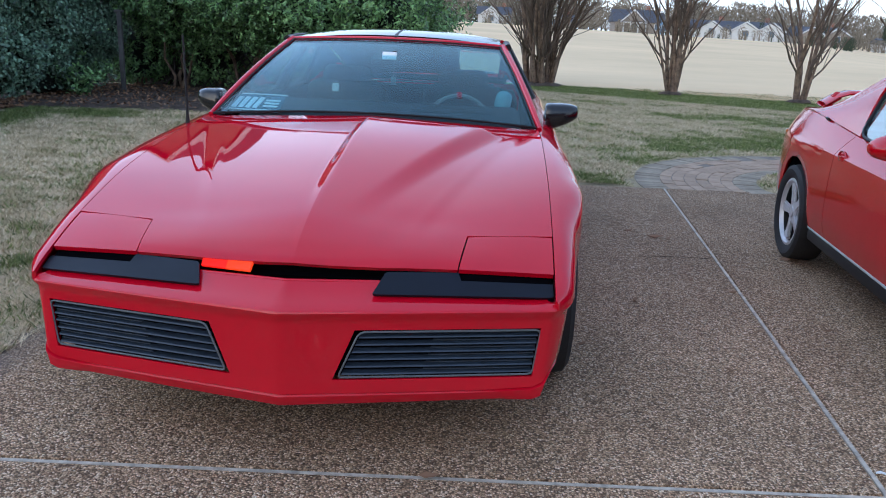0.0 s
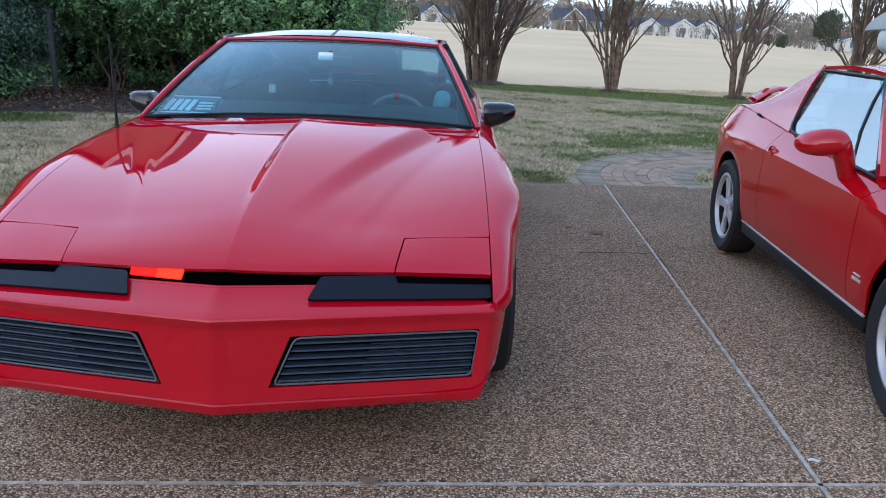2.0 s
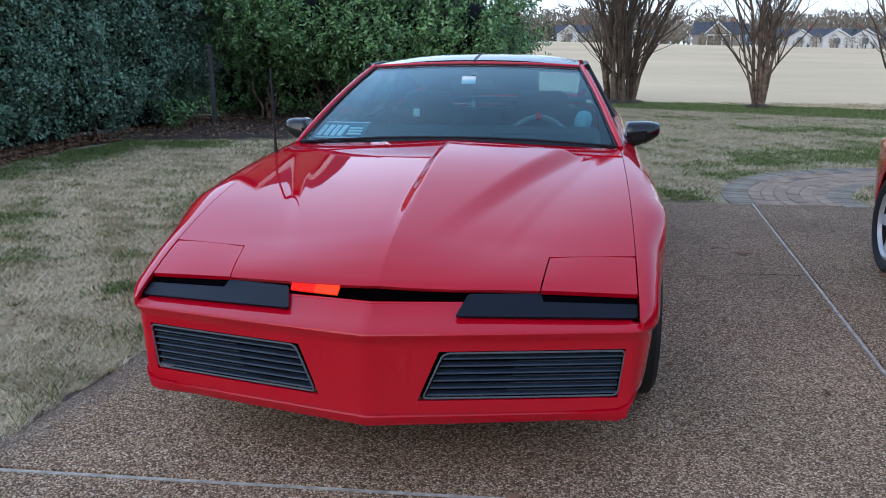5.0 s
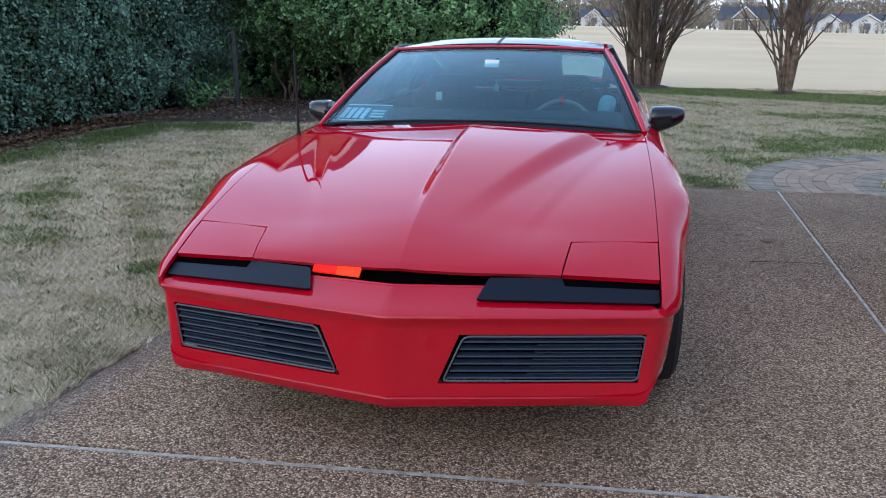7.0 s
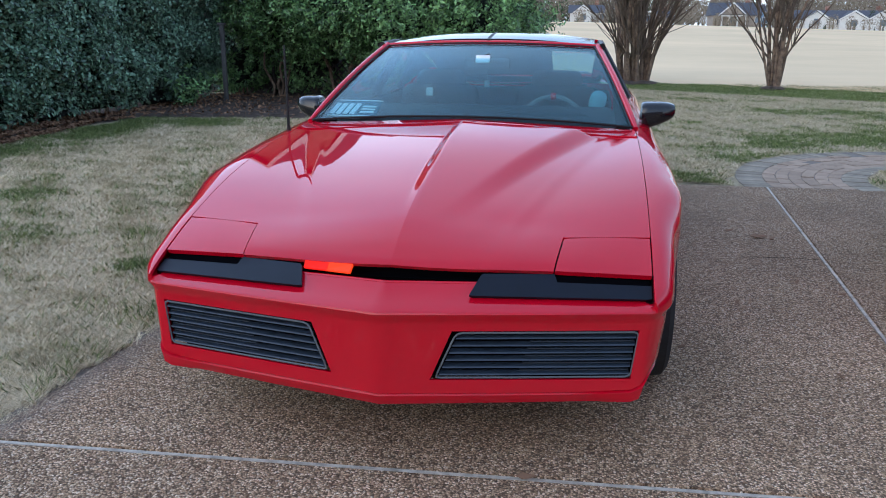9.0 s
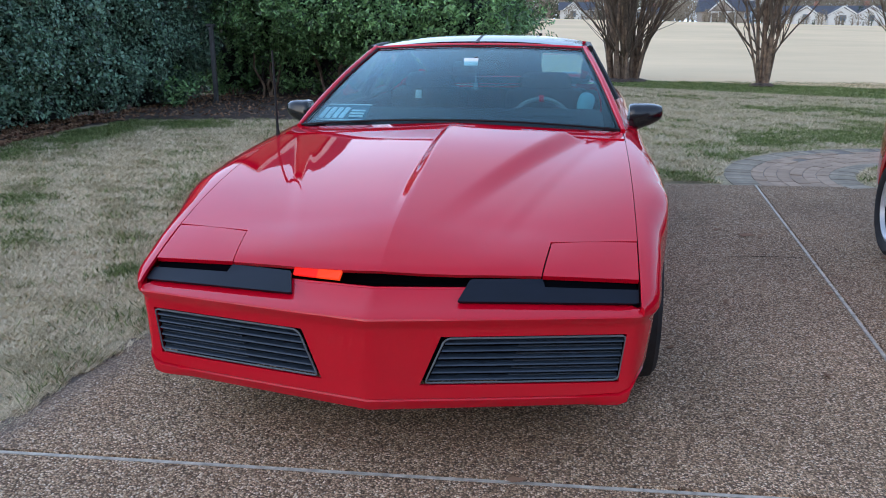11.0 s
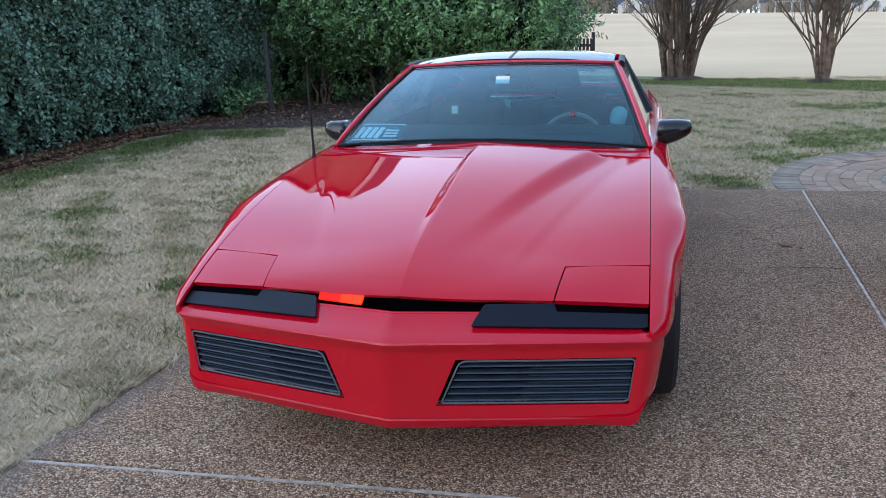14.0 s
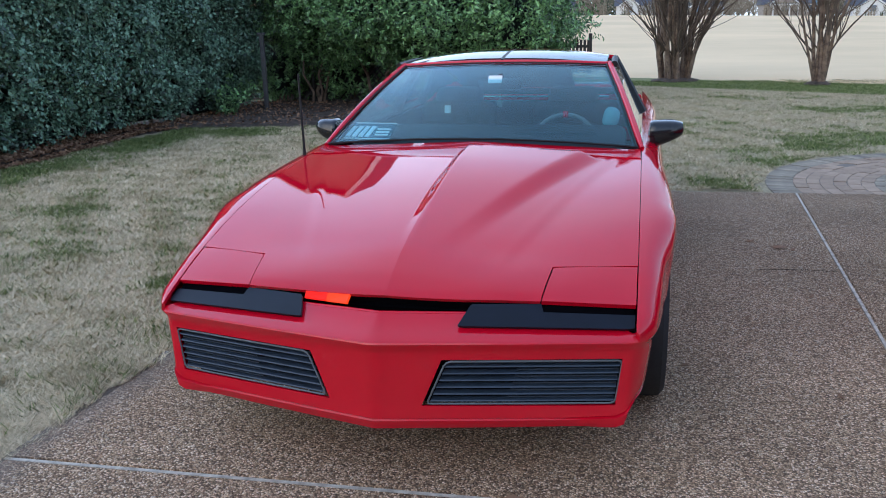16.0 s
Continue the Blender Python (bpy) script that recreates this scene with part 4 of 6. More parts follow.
    part("bright_towel", rbox(0.09, 0.10, 0.12, 0.04, (0.625, 2.70, 0.905), (0, 14, 20), 3), material("pale_cyan_cloth", (0.26, 0.50, 0.56), 0.9, vary=0.25, scale=25, bump=0.4, bscale=60), car, "pale cyan cloth by the door")


def build_mirror(car, s):
    mi = new("door_mirror")
    mi.parent = car
    mi["label"] = "black door mirror"
    reach = 0.18 if s > 0 else 0.14
    grid = []
    for k in range(15):
        q = k / 14
        r = 0.0 if k == 0 else 0.94 if k == 1 else 1.0 if q < 0.5 else math.sqrt(max(0.0, 1 - ((q - 0.5) / 0.5) ** 2)) ** 0.6
        ring = []
        for j in range(21):
            a = 2 * math.pi * j / 20
            ca, sa = math.copysign(abs(math.cos(a)) ** 0.65, math.cos(a)), math.copysign(abs(math.sin(a)) ** 0.65, math.sin(a))
            ring.append((s * (0.83 + reach * q), 2.12 + 0.075 * r * ca + 0.03 * q, 0.885 + 0.032 * q + (0.070 - 0.030 * q) * r * sa))
        grid.append(ring)
    solid(grid, material("gloss_black_mirror", (0.006, 0.007, 0.010), 0.20, spec=0.4, coat=0.6, vary=0.2, scale=10), "shell", mi, 0.003, flip=s < 0)
    part("foot", rbox(0.05, 0.08, 0.07, 0.015, (s * 0.852, 2.10, 0.83), (0, s * 25, 0)), BLACK, mi)


def red_coupe():
    car = thing("sports_car", "glossy red pop-up-headlight sports coupe parked on the driveway", "car")
    build_front_bumper(car)
    for s in (-1, 1):
        build_grille(car, s)
    build_hood(car)
    build_nose_panels(car)
    for s in (-1, 1):
        side_sheet(car, s, "front_fender", 0.228, 1.93, 76, ((1.0, 0.36),))
        side_sheet(car, s, "door", 1.936, 3.09, 20)
        side_sheet(car, s, "rear_quarter", 3.096, 4.72, 50, ((3.56, 0.36),))
        wheel(car, s * 0.80, 1.0, 0.325, 0.235, 0.2, 5, s, BLACK)
        wheel(car, s * 0.775, 3.56, 0.325, 0.235, 0.2, 5, s, BLACK)
        build_mirror(car, s)
        part("side_marker", rbox(0.008, 0.016, 0.036, 0.003, (s * 0.848, 0.318, 0.535), (0, s * -12, s * 40)), LAMPGLASS, car, "amber side marker lamp")
    build_cabin(car)
    # underside and added nose block near black, under-car shade as colour
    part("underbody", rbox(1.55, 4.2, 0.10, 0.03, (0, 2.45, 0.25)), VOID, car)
    part("nose_shade_block", rbox(1.5, 0.5, 0.26, 0.03, (0, 0.60, 0.37)), VOID, car)
    an = new("antenna")
    an.parent = car
    v, f = tube([(-0.83, 1.60, 0.84), (-0.83, 1.60, 0.90), (-0.832, 1.59, 1.23)], [0.008, 0.0065, 0.005], 6)
    mesh_part("mast", v, f, BLACK, an)
    v, f = tube([(-0.83, 1.60, 0.825), (-0.83, 1.60, 0.862)], [0.011, 0.008], 10)
    mesh_part("base", v, f, BLACK, an)
    return car


red_coupe()


# ---- the small red targa coupe beside it ----
TX = 3.075
T_ZE = [(-0.25, 0.50), (-0.1, 0.60), (0.2, 0.68), (0.6, 0.735), (1.0, 0.765), (1.2, 0.785), (1.43, 0.797), (2.34, 0.855), (2.8, 0.887), (3.1, 0.90), (3.5, 0.895), (3.75, 0.84)]
T_XM = [(-0.25, 0.62), (-0.1, 0.76), (0.2, 0.83), (0.58, 0.848), (2.95, 0.850), (3.1, 0.845), (3.25, 0.830), (3.4, 0.805), (3.55, 0.768), (3.68, 0.71), (3.76, 0.62)]
T_ZS = [(-0.25, 0.40), (-0.1, 0.49), (0.2, 0.61), (0.77, 0.692), (1.06, 0.715), (2.0, 0.735), (2.9, 0.741), (3.3, 0.735), (3.76, 0.69)]


def targa_side(car, s, name, y0, y1, n, label=""):
    grid = []
    for y in np.linspace(y0, y1, n):
        ze, xm = lerp(T_ZE, y), lerp(T_XM, y)
        zb = 0.28 if 0.8 < y < 2.7 else 0.215
        for yc in (0.58, 2.95):
            if abs(y - yc) < 0.345:
                zb = max(zb, 0.29 + math.sqrt(0.345 ** 2 - (y - yc) ** 2))
        zs = lerp(T_ZS, y)
        col = []
        for k in range(9):
            q = k / 8
            col.append((s * (xm - 0.105 * (1 - q)), y, ze - (ze - zs) * (0.9 * q + 0.1 * q ** 4)))
        for k in range(1, 11):
            q = k / 10
            z = zs + (zb - zs) * q
            col.append((s * (xm + 0.010 * math.sin(math.pi * q) - 0.03 * smooth01((0.40 - z) / 0.2)), y, z))
        grid.append(col)
    return solid(grid, SOLRED, name, car, 0.012, label, flip=s > 0, sharp=30)


def targa():
    car = thing("targa_car", "red two-seat targa coupe with silver five-spoke wheels", "car", (TX, -0.046, 0), rz=-3.8)
    FRAME = BLACK
    for s in (-1, 1):
        targa_side(car, s, "front_fender", -0.22, 1.088, 44)
        d = targa_side(car, s, "door", 1.094, 2.30, 22)
        targa_side(car, s, "rear_quarter", 2.306, 3.76, 60)
        # sill strip with its pale line
        part("sill", rbox(0.06, 1.68, 0.075, 0.02, (s * 0.80, 1.765, 0.242)), BLACK, car, "black plastic sill")
        part("sill_line", rbox(0.012, 1.66, 0.012, 0.003, (s * 0.829, 1.765, 0.281)), ALLOY, car)
        wheel(car, s * 0.765, 0.58, 0.292, 0.185, 0.205, 5, s)
        wheel(car, s * 0.765, 2.95, 0.292, 0.185, 0.205, 5, s)
        for yc in (0.58, 2.95):
            # liner near black: the wheel arch's shade put into its colour
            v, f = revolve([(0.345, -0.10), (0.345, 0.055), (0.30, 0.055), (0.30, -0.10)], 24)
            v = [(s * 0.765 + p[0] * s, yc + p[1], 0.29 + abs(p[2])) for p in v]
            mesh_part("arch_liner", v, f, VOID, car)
        # pillars, windows
        A0, A1 = Vector((s * 0.745, 1.183, 0.786)), Vector((s * 0.56, 1.657, 1.164))
        B0, B1 = Vector((s * 0.745, 2.243, 0.853)), Vector((s * 0.56, 2.388, 1.167))
        v, f = tube([A0, A0.lerp(A1, 0.5) + Vector((s * 0.012, 0, 0.012)), A1], [0.028, 0.024, 0.024], 8)
        v = [p + Vector((0, -0.035, 0.0)) for p in v]
        mesh_part("windshield_pillar", v, f, SOLRED, car)
        grid = []
        for q in np.linspace(0, 1, 9):
            a, b = A0.lerp(B0, q), A1.lerp(B1, q)
            grid.append([a.lerp(b, t) + Vector((s * 0.004 * math.sin(math.pi * t), 0, 0)) for t in np.linspace(0, 1, 7)])
        solid(grid, FILMGLASS, "side_window", car, 0.004, "side window reflecting pale sky", flip=s > 0)
        rim = [A0, A0.lerp(B0, 0.5), A0.lerp(B0, 0.93), B0.lerp(A0, 0.03).lerp(B1, 0.02), B0.lerp(B1, 0.10), B0.lerp(B1, 0.5) + Vector((s * 0.004, 0, 0)), B0.lerp(B1, 0.90), B1.lerp(A1, 0.02).lerp(B0, 0.02), B1.lerp(A1, 0.10), B1.lerp(A1, 0.5), A1, A1.lerp(A0, 0.5), A0]
        v, f = tube([p + Vector((s * 0.012, 0, 0)) for p in rim], [0.009] * len(rim), 6)
        mesh_part("window_seal", v, f, FRAME, car)
        C0, C1 = A0.lerp(B0, 0.25), A1.lerp(B1, 0.02)
        v, f = tube([C0, C0.lerp(C1, 0.35) + Vector((s * 0.006, 0.035, 0)), C0.lerp(C1, 0.7) + Vector((s * 0.006, 0.03, 0)), C1], [0.009] * 4, 6)
        mesh_part("quarter_bar", v, f, FRAME, car)
        # sloping buttress behind the window
        grid = []
        for q in np.linspace(0, 1, 14):
            yl = 2.243 + 0.98 * q
            lo = Vector((s * (lerp(T_XM, yl) - 0.1005), yl, lerp(T_ZE, yl) - 0.0035))
            hi = Vector((s * (0.562 + 0.085 * q), 2.388 + 0.75 * q, 1.19 - 0.285 * q ** 0.92))
            grid.append([lo.lerp(hi, t) + Vector((s * 0.018 * math.sin(math.pi * t) * (1 - q), 0, 0)) for t in np.linspace(0, 1, 6)])
        solid(grid, SOLRED, "buttress", car, 0.010, flip=s > 0)
        # handle
        v, f = tube([(s * 0.842, 2.199 + 0.055 * math.cos(a), 0.735 + 0.038 * math.sin(a)) for a in np.linspace(0, 2 * math.pi, 17)], [0.006] * 17, 6)
        mesh_part("handle_rim", v, f, SOLRED, car)
        part("door_handle", rbox(0.014, 0.075, 0.028, 0.006, (s * 0.846, 2.195, 0.735)), SOLRED, car, "red flush door handle")
        # mirror
        mi = new("door_mirror")
        mi.parent = car
        mi["label"] = "red body-coloured door mirror"
        grid = []
        for k in range(19):
            q = 0.5 - 0.5 * math.cos(math.pi * k / 18)
            r = math.sqrt(max(0.0, 1 - (2 * q - 1) ** 2)) ** 0.75
            grid.append([(s * (0.835 + 0.19 * q), 1.33 + 0.075 * r * math.cos(a) + 0.05 * q, 0.912 - 0.020 * q + (0.062 - 0.014 * q) * r * math.sin(a)) for a in np.linspace(0, 2 * math.pi, 25)])
        solid(grid, SOLRED, "shell", mi, 0.003, flip=s < 0, sharp=80)
        v, f = tube([(s * 0.775, 1.385, 0.735), (s * 0.800, 1.37, 0.770), (s * 0.828, 1.35, 0.84), (s * 0.860, 1.335, 0.893), (s * 0.905, 1.335, 0.913)], [0.040, 0.038, 0.043, 0.050, 0.056], 14)
        part("mirror_base", rbox(0.05, 0.13, 0.026, 0.011, (s * 0.775, 1.30, 0.752), (0, s * 40, 0), 3), SOLRED, mi)
        mesh_part("neck", v, f, SOLRED, mi)
        part("tail_lamp", rbox(0.03, 0.16, 0.10, 0.012, (s * 0.757, 3.50, 0.70), (0, 0, s * 24)), LAMPGLASS, car, "amber corner of the tail lamp")
        part("badge", rbox(0.008, 0.06, 0.03, 0.003, (s * 0.757, 2.77, 0.882), (0, 40 * s, 0)), BLACK, car)
        for k in range(4):
            part("script_bar", rbox(0.004, 0.013, 0.013, 0.001, (s * 0.861, 0.955 + 0.020 * k, 0.415)), PALEGREY, car, "pale bar of the side script")
        part("script_line", rbox(0.004, 0.06, 0.006, 0.001, (s * 0.862, 0.985, 0.435)), PALEGREY, car)
    # roof, deck, bonnet, screens
    grid = [[(u * 0.555, 1.65 + 0.80 * v, 1.182 + 0.020 * math.sin(math.pi * v) + 0.02 * (1 - u * u)) for v in np.linspace(0, 1, 8)] for u in np.linspace(-1, 1, 15)]
    solid(grid, SOLRED, "roof_panel", car, 0.02, "lift-out red roof panel")
    grid = [[(u * (0.72 - 0.125 * v), 1.03 + 0.10 * u * u + (0.62 - 0.08 * u * u) * v, 0.80 + 0.38 * v - 0.02 * u * u) for v in np.linspace(0, 1, 8)] for u in np.linspace(-1, 1, 15)]
    solid(grid, GLASS, "windshield", car, 0.004)
    grid = [[(u * 0.6, 2.33 + 0.10 * (1 - v), 0.88 + 0.30 * v) for v in np.linspace(0, 1, 4)] for u in np.linspace(-1, 1, 9)]
    solid(grid, SIDEGLASS, "rear_window", car, 0.004)
    grid = [[(u * lerp(T_XM, y) * 0.88, y, lerp(T_ZE, y) + 0.012 * (1 - u * u)) for y in np.linspace(2.42, 3.74, 10)] for u in np.linspace(-1, 1, 13)]
    solid(grid, SOLRED, "boot_lid", car, 0.015)
    grid = [[(u * lerp(T_XM, y) * 0.885, y, lerp(T_ZE, y) + 0.045 * (1 - u * u)) for y in np.linspace(-0.2, 1.10, 14)] for u in np.linspace(-1, 1, 17)]
    solid(grid, SOLRED, "bonnet", car, 0.015)
    part("front_bumper", rbox(1.36, 0.16, 0.36, 0.06, (0, -0.20, 0.38), seg=4), SOLRED, car)
    part("rear_bumper", rbox(1.30, 0.16, 0.46, 0.07, (0, 3.70, 0.52), seg=4), SOLRED, car)
    # underside in the cavity black, shade below the car as colour
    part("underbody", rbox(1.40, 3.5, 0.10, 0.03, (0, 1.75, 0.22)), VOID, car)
    part("cabin_floor", rbox(1.3, 1.3, 0.05, 0.01, (0, 1.75, 0.35)), CLOTH, car)
    part("dashboard", rbox(1.3, 0.36, 0.2, 0.06, (0, 1.32, 0.72)), DASH, car)
    part("bulkhead", rbox(1.3, 0.08, 0.5, 0.02, (0, 2.42, 0.62)), CLOTH, car)
    for s in (-1, 1):
        st = new("seat")
        st.parent = car
        part("cushion", rbox(0.46, 0.5, 0.14, 0.05, (s * 0.33, 1.95, 0.46)), CLOTH, st)
        part("backrest", rbox(0.46, 0.15, 0.62, 0.06, (s * 0.33, 2.22, 0.76), (-14, 0, 0), 3), CLOTH, st)
        v, f = tube([(s * 0.60, 3.34, 0.89), (s * 0.60, 3.29, 0.95), (s * 0.585, 3.21, 0.99)], [0.03, 0.026, 0.03], 8)
        mesh_part("spoiler_foot", v, f, SOLRED, car)
    sp = []
    for u in np.linspace(-1, 1, 21):
        a = abs(u)
        z = 1.015 - 0.08 * max(0, (a - 0.75) / 0.25) ** 2
        y = 3.16 + 0.10 * a * a
        sp.append([(u * 0.66, y + 0.09 * math.cos(b), z + 0.016 * math.sin(b)) for b in np.linspace(0, 2 * math.pi, 13)])
    solid(sp, SOLRED, "spoiler", car, 0.004, "arched red tail spoiler", flip=True)
    return car


targa()


# ---- round paved path ----
PC, PR, PI = Vector((4.1, 5.4, 0)), 2.18, 1.05
path_bed = thing("paved_circle", "slate and pinkish brick pavers laid round a small grass island", "paving", kind="structure")
PINKPAVE = material("pinkish_brick_paver", (0.42, 0.305, 0.222), 0.88, second=(0.31, 0.228, 0.168), scale=9, spec=0.12, bump=0.5, bscale=40, jitter=0.12)
ring_v, ring_f = [], []
for k in range(65):
    a = 2 * math.pi * k / 64
    for r in (PI, PR):
        ring_v.append((PC.x + r * math.cos(a), PC.y + r * math.sin(a), -0.009))
    if k:
        b = 2 * k
        ring_f.append([b - 2, b - 1, b + 1, b])
mesh_part("sand_bed", ring_v, ring_f, material("joint_sand", (0.21, 0.175, 0.145), 0.95, vary=0.3, scale=30), path_bed)


def paver_mesh(r0, r1, da, g=0.003):
    """A wedge paver, built at angle 0 of its ring."""
    bm = bmesh.new()
    am = g / ((r0 + r1) / 2)
    o = [(r * math.cos(a), r * math.sin(a), -0.04) for r, a in ((r0 + g, -da / 2 + am), (r1 - g, -da / 2 + am), (r1 - g, da / 2 - am), (r0 + g, da / 2 - am))]
    bm2 = prism(o, (0, 0, 0.036))
    bmesh.ops.bevel(bm2, geom=[e for e in bm2.edges if all(v.co.z > -0.01 for v in e.verts)], offset=0.002, segments=1, affect="EDGES")
    bm.free()
    me = bpy.data.meshes.new("paver")
    bmesh.ops.recalc_face_normals(bm2, faces=bm2.faces)
    bm2.to_mesh(me)
    bm2.free()
    return me


rings = [(PI, PI + 0.22, SLATEPAVE, 0.11), (PR - 0.24, PR, SLATEPAVE, 0.115)]
r = PI + 0.22
while r < PR - 0.25:
    rings.append((r, r + 0.1125, PINKPAVE, 0.215))
    r += 0.1125
rp = random.Random(4)
for r0, r1, mat, w in rings:
    n = int(2 * math.pi * (r0 + r1) / 2 / w)
    me = paver_mesh(r0, r1, 2 * math.pi / n)
    me.materials.append(mat)
    off = rp.random()
    for k in range(n):
        a = 2 * math.pi * (k + off) / n
        d = math.degrees(a) % 360
        px, py = PC.x + r0 * math.cos(a), PC.y + r0 * math.sin(a)
        if px > 4.6 or py < 4.98:
            continue
        ob = new("paver", me)
        ob.parent = path_bed
        ob.matrix_basis = pose(PC.x, PC.y, rp.uniform(-0.004, 0.003), rp.uniform(-0.12, 0.12), rp.uniform(-0.12, 0.12), math.degrees(a) + rp.uniform(-0.12, 0.12))


# ---- leaves ----
def leaf_mesh(name, centres, normals, size, mat, parent=None, long=1.8, spread=0.9, seed=1, smooth=False):
    """Many small folded leaves, each an island of its own, scattered at the centres."""
    rg = np.random.default_rng(seed)
    n = len(centres)
    nor = np.asarray(normals, float) + rg.normal(0, spread, (n, 3))
    nor /= np.linalg.norm(nor, axis=1, keepdims=True)
    t = np.cross(nor, rg.normal(0, 1, (n, 3)))
    t /= np.linalg.norm(t, axis=1, keepdims=True)
    b = np.cross(nor, t)
    s = size * rg.uniform(0.6, 1.3, (n, 1))
    c = np.asarray(centres, float)
    v = np.stack([c - t * s * long / 2, c + b * s / 2 + nor * s * 0.12, c + t * s * long / 2, c - b * s / 2 + nor * s * 0.12], 1).reshape(-1, 3)
    me = bpy.data.meshes.new(name)
    me.vertices.add(4 * n)
    me.vertices.foreach_set("co", v.astype(np.float32).ravel())
    me.loops.add(6 * n)
    i = np.arange(n) * 4
    me.loops.foreach_set("vertex_index", np.stack([i, i + 1, i + 2, i, i + 2, i + 3], 1).ravel().astype(np.int32))
    me.polygons.add(2 * n)
    me.polygons.foreach_set("loop_start", (np.arange(2 * n) * 3).astype(np.int32))
    me.update(calc_edges=True)
    me.materials.append(mat)
    ob = new(name, me)
    if parent:
        ob.parent = parent
    return ob


def lumpy(rg, n, sx, amp):
    """Smooth random waves in two directions for uneven hedge faces."""
    waves = [(rg.uniform(0.5, 3.0), rg.uniform(0.5, 3.0), rg.uniform(0, 6.28), rg.uniform(0, 6.28)) for _ in range(n)]
    return lambda a, b: amp * sum(np.sin(p * a + e) * np.sin(q * b + f) for p, q, e, f in waves) / n ** 0.5


def clipped_hedge():
    h = thing("hedge", "dense dark green holly hedge beside the lawn", "hedge", (-6.88, 7.0, 0))
    rg = np.random.default_rng(11)
    bump = lumpy(rg, 12, 1, 0.20)
    knob = lumpy(rg, 16, 1, 0.10)
    y0, y1, top = -3.2, 5.45, 2.75
    ns, per = 9500, 16
    yy = rg.uniform(y0, y1, ns)
    zz = 0.10 + (top - 0.10) * rg.uniform(0, 1, ns) ** 0.95
    depth = rg.exponential(0.09, ns) * (1 + 0.8 * np.clip((0.6 - zz) / 0.5, 0, 1))
    face = 0.66 + bump(yy * 1.9, zz * 2.4) + knob(yy * 5.0, zz * 5.0) + 0.10 * np.clip((zz - 1.2) / 1.0, 0, 1) - 0.34 * np.clip((0.85 - zz) / 0.85, 0, 1) ** 1.5 + 0.22 * np.clip((yy - 4.3) / 1.0, 0, 1)
    endcap = np.clip((yy - (y1 - 0.45)) / 0.45, 0, 1)
    c = np.stack([face - depth - 0.5 * endcap ** 3, yy, zz], 1)
    stay = (zz < top - 1.15 * np.clip((yy - (y1 - 0.65)) / 0.65, 0, 1) ** 1.3) & (rg.uniform(0, 1, ns) < np.clip(0.2 + 1.1 * zz, 0, 1))
    c, endcap, ns = c[stay], endcap[stay], int(stay.sum())
    c = c[:, None, :] + rg.normal(0, 1, (ns, per, 3)) * np.array([0.04, 0.045, 0.04])
    nor = np.tile([0.85, -0.25, 0.5], (ns, 1)) + np.outer(endcap, [0, 0.3, 0]) + rg.normal(0, 0.35, (ns, 3))
    leaf_mesh("foliage", c.reshape(-1, 3), np.repeat(nor, per, 0), 0.037, HOLLY, h, 1.7, 0.75, 3)
    m = 9000
    c = np.stack([rg.uniform(-0.7, 0.6, m), rg.uniform(y0, y1 - 0.9, m), top - rg.exponential(0.08, m)], 1)
    leaf_mesh("top_foliage", c, np.tile([0, 0, 1.0], (m, 1)), 0.045, HOLLY, h, 1.6, 0.8, 4)
    # near-black core behind the leaves: the hedge's inner shade put into its colour
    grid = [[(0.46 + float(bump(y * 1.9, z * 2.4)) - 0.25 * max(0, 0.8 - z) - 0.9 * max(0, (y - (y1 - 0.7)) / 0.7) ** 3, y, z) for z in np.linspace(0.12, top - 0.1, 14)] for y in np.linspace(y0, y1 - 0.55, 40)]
    solid(grid, material("hedge_inner_shade", (0.006, 0.010, 0.007), 0.95, vary=0.4, scale=6), "shade_core", h, 0.5, flip=False)
    for k in range(9):
        y = y0 + 0.4 + k * 0.82
        v, f = tube([(0.25, y, -0.02), (0.27, y + 0.05, 0.3), (0.2, y + 0.1, 0.7)], [0.035, 0.03, 0.025], 7)
        mesh_part("stem", v, f, TWIG, h)


clipped_hedge()


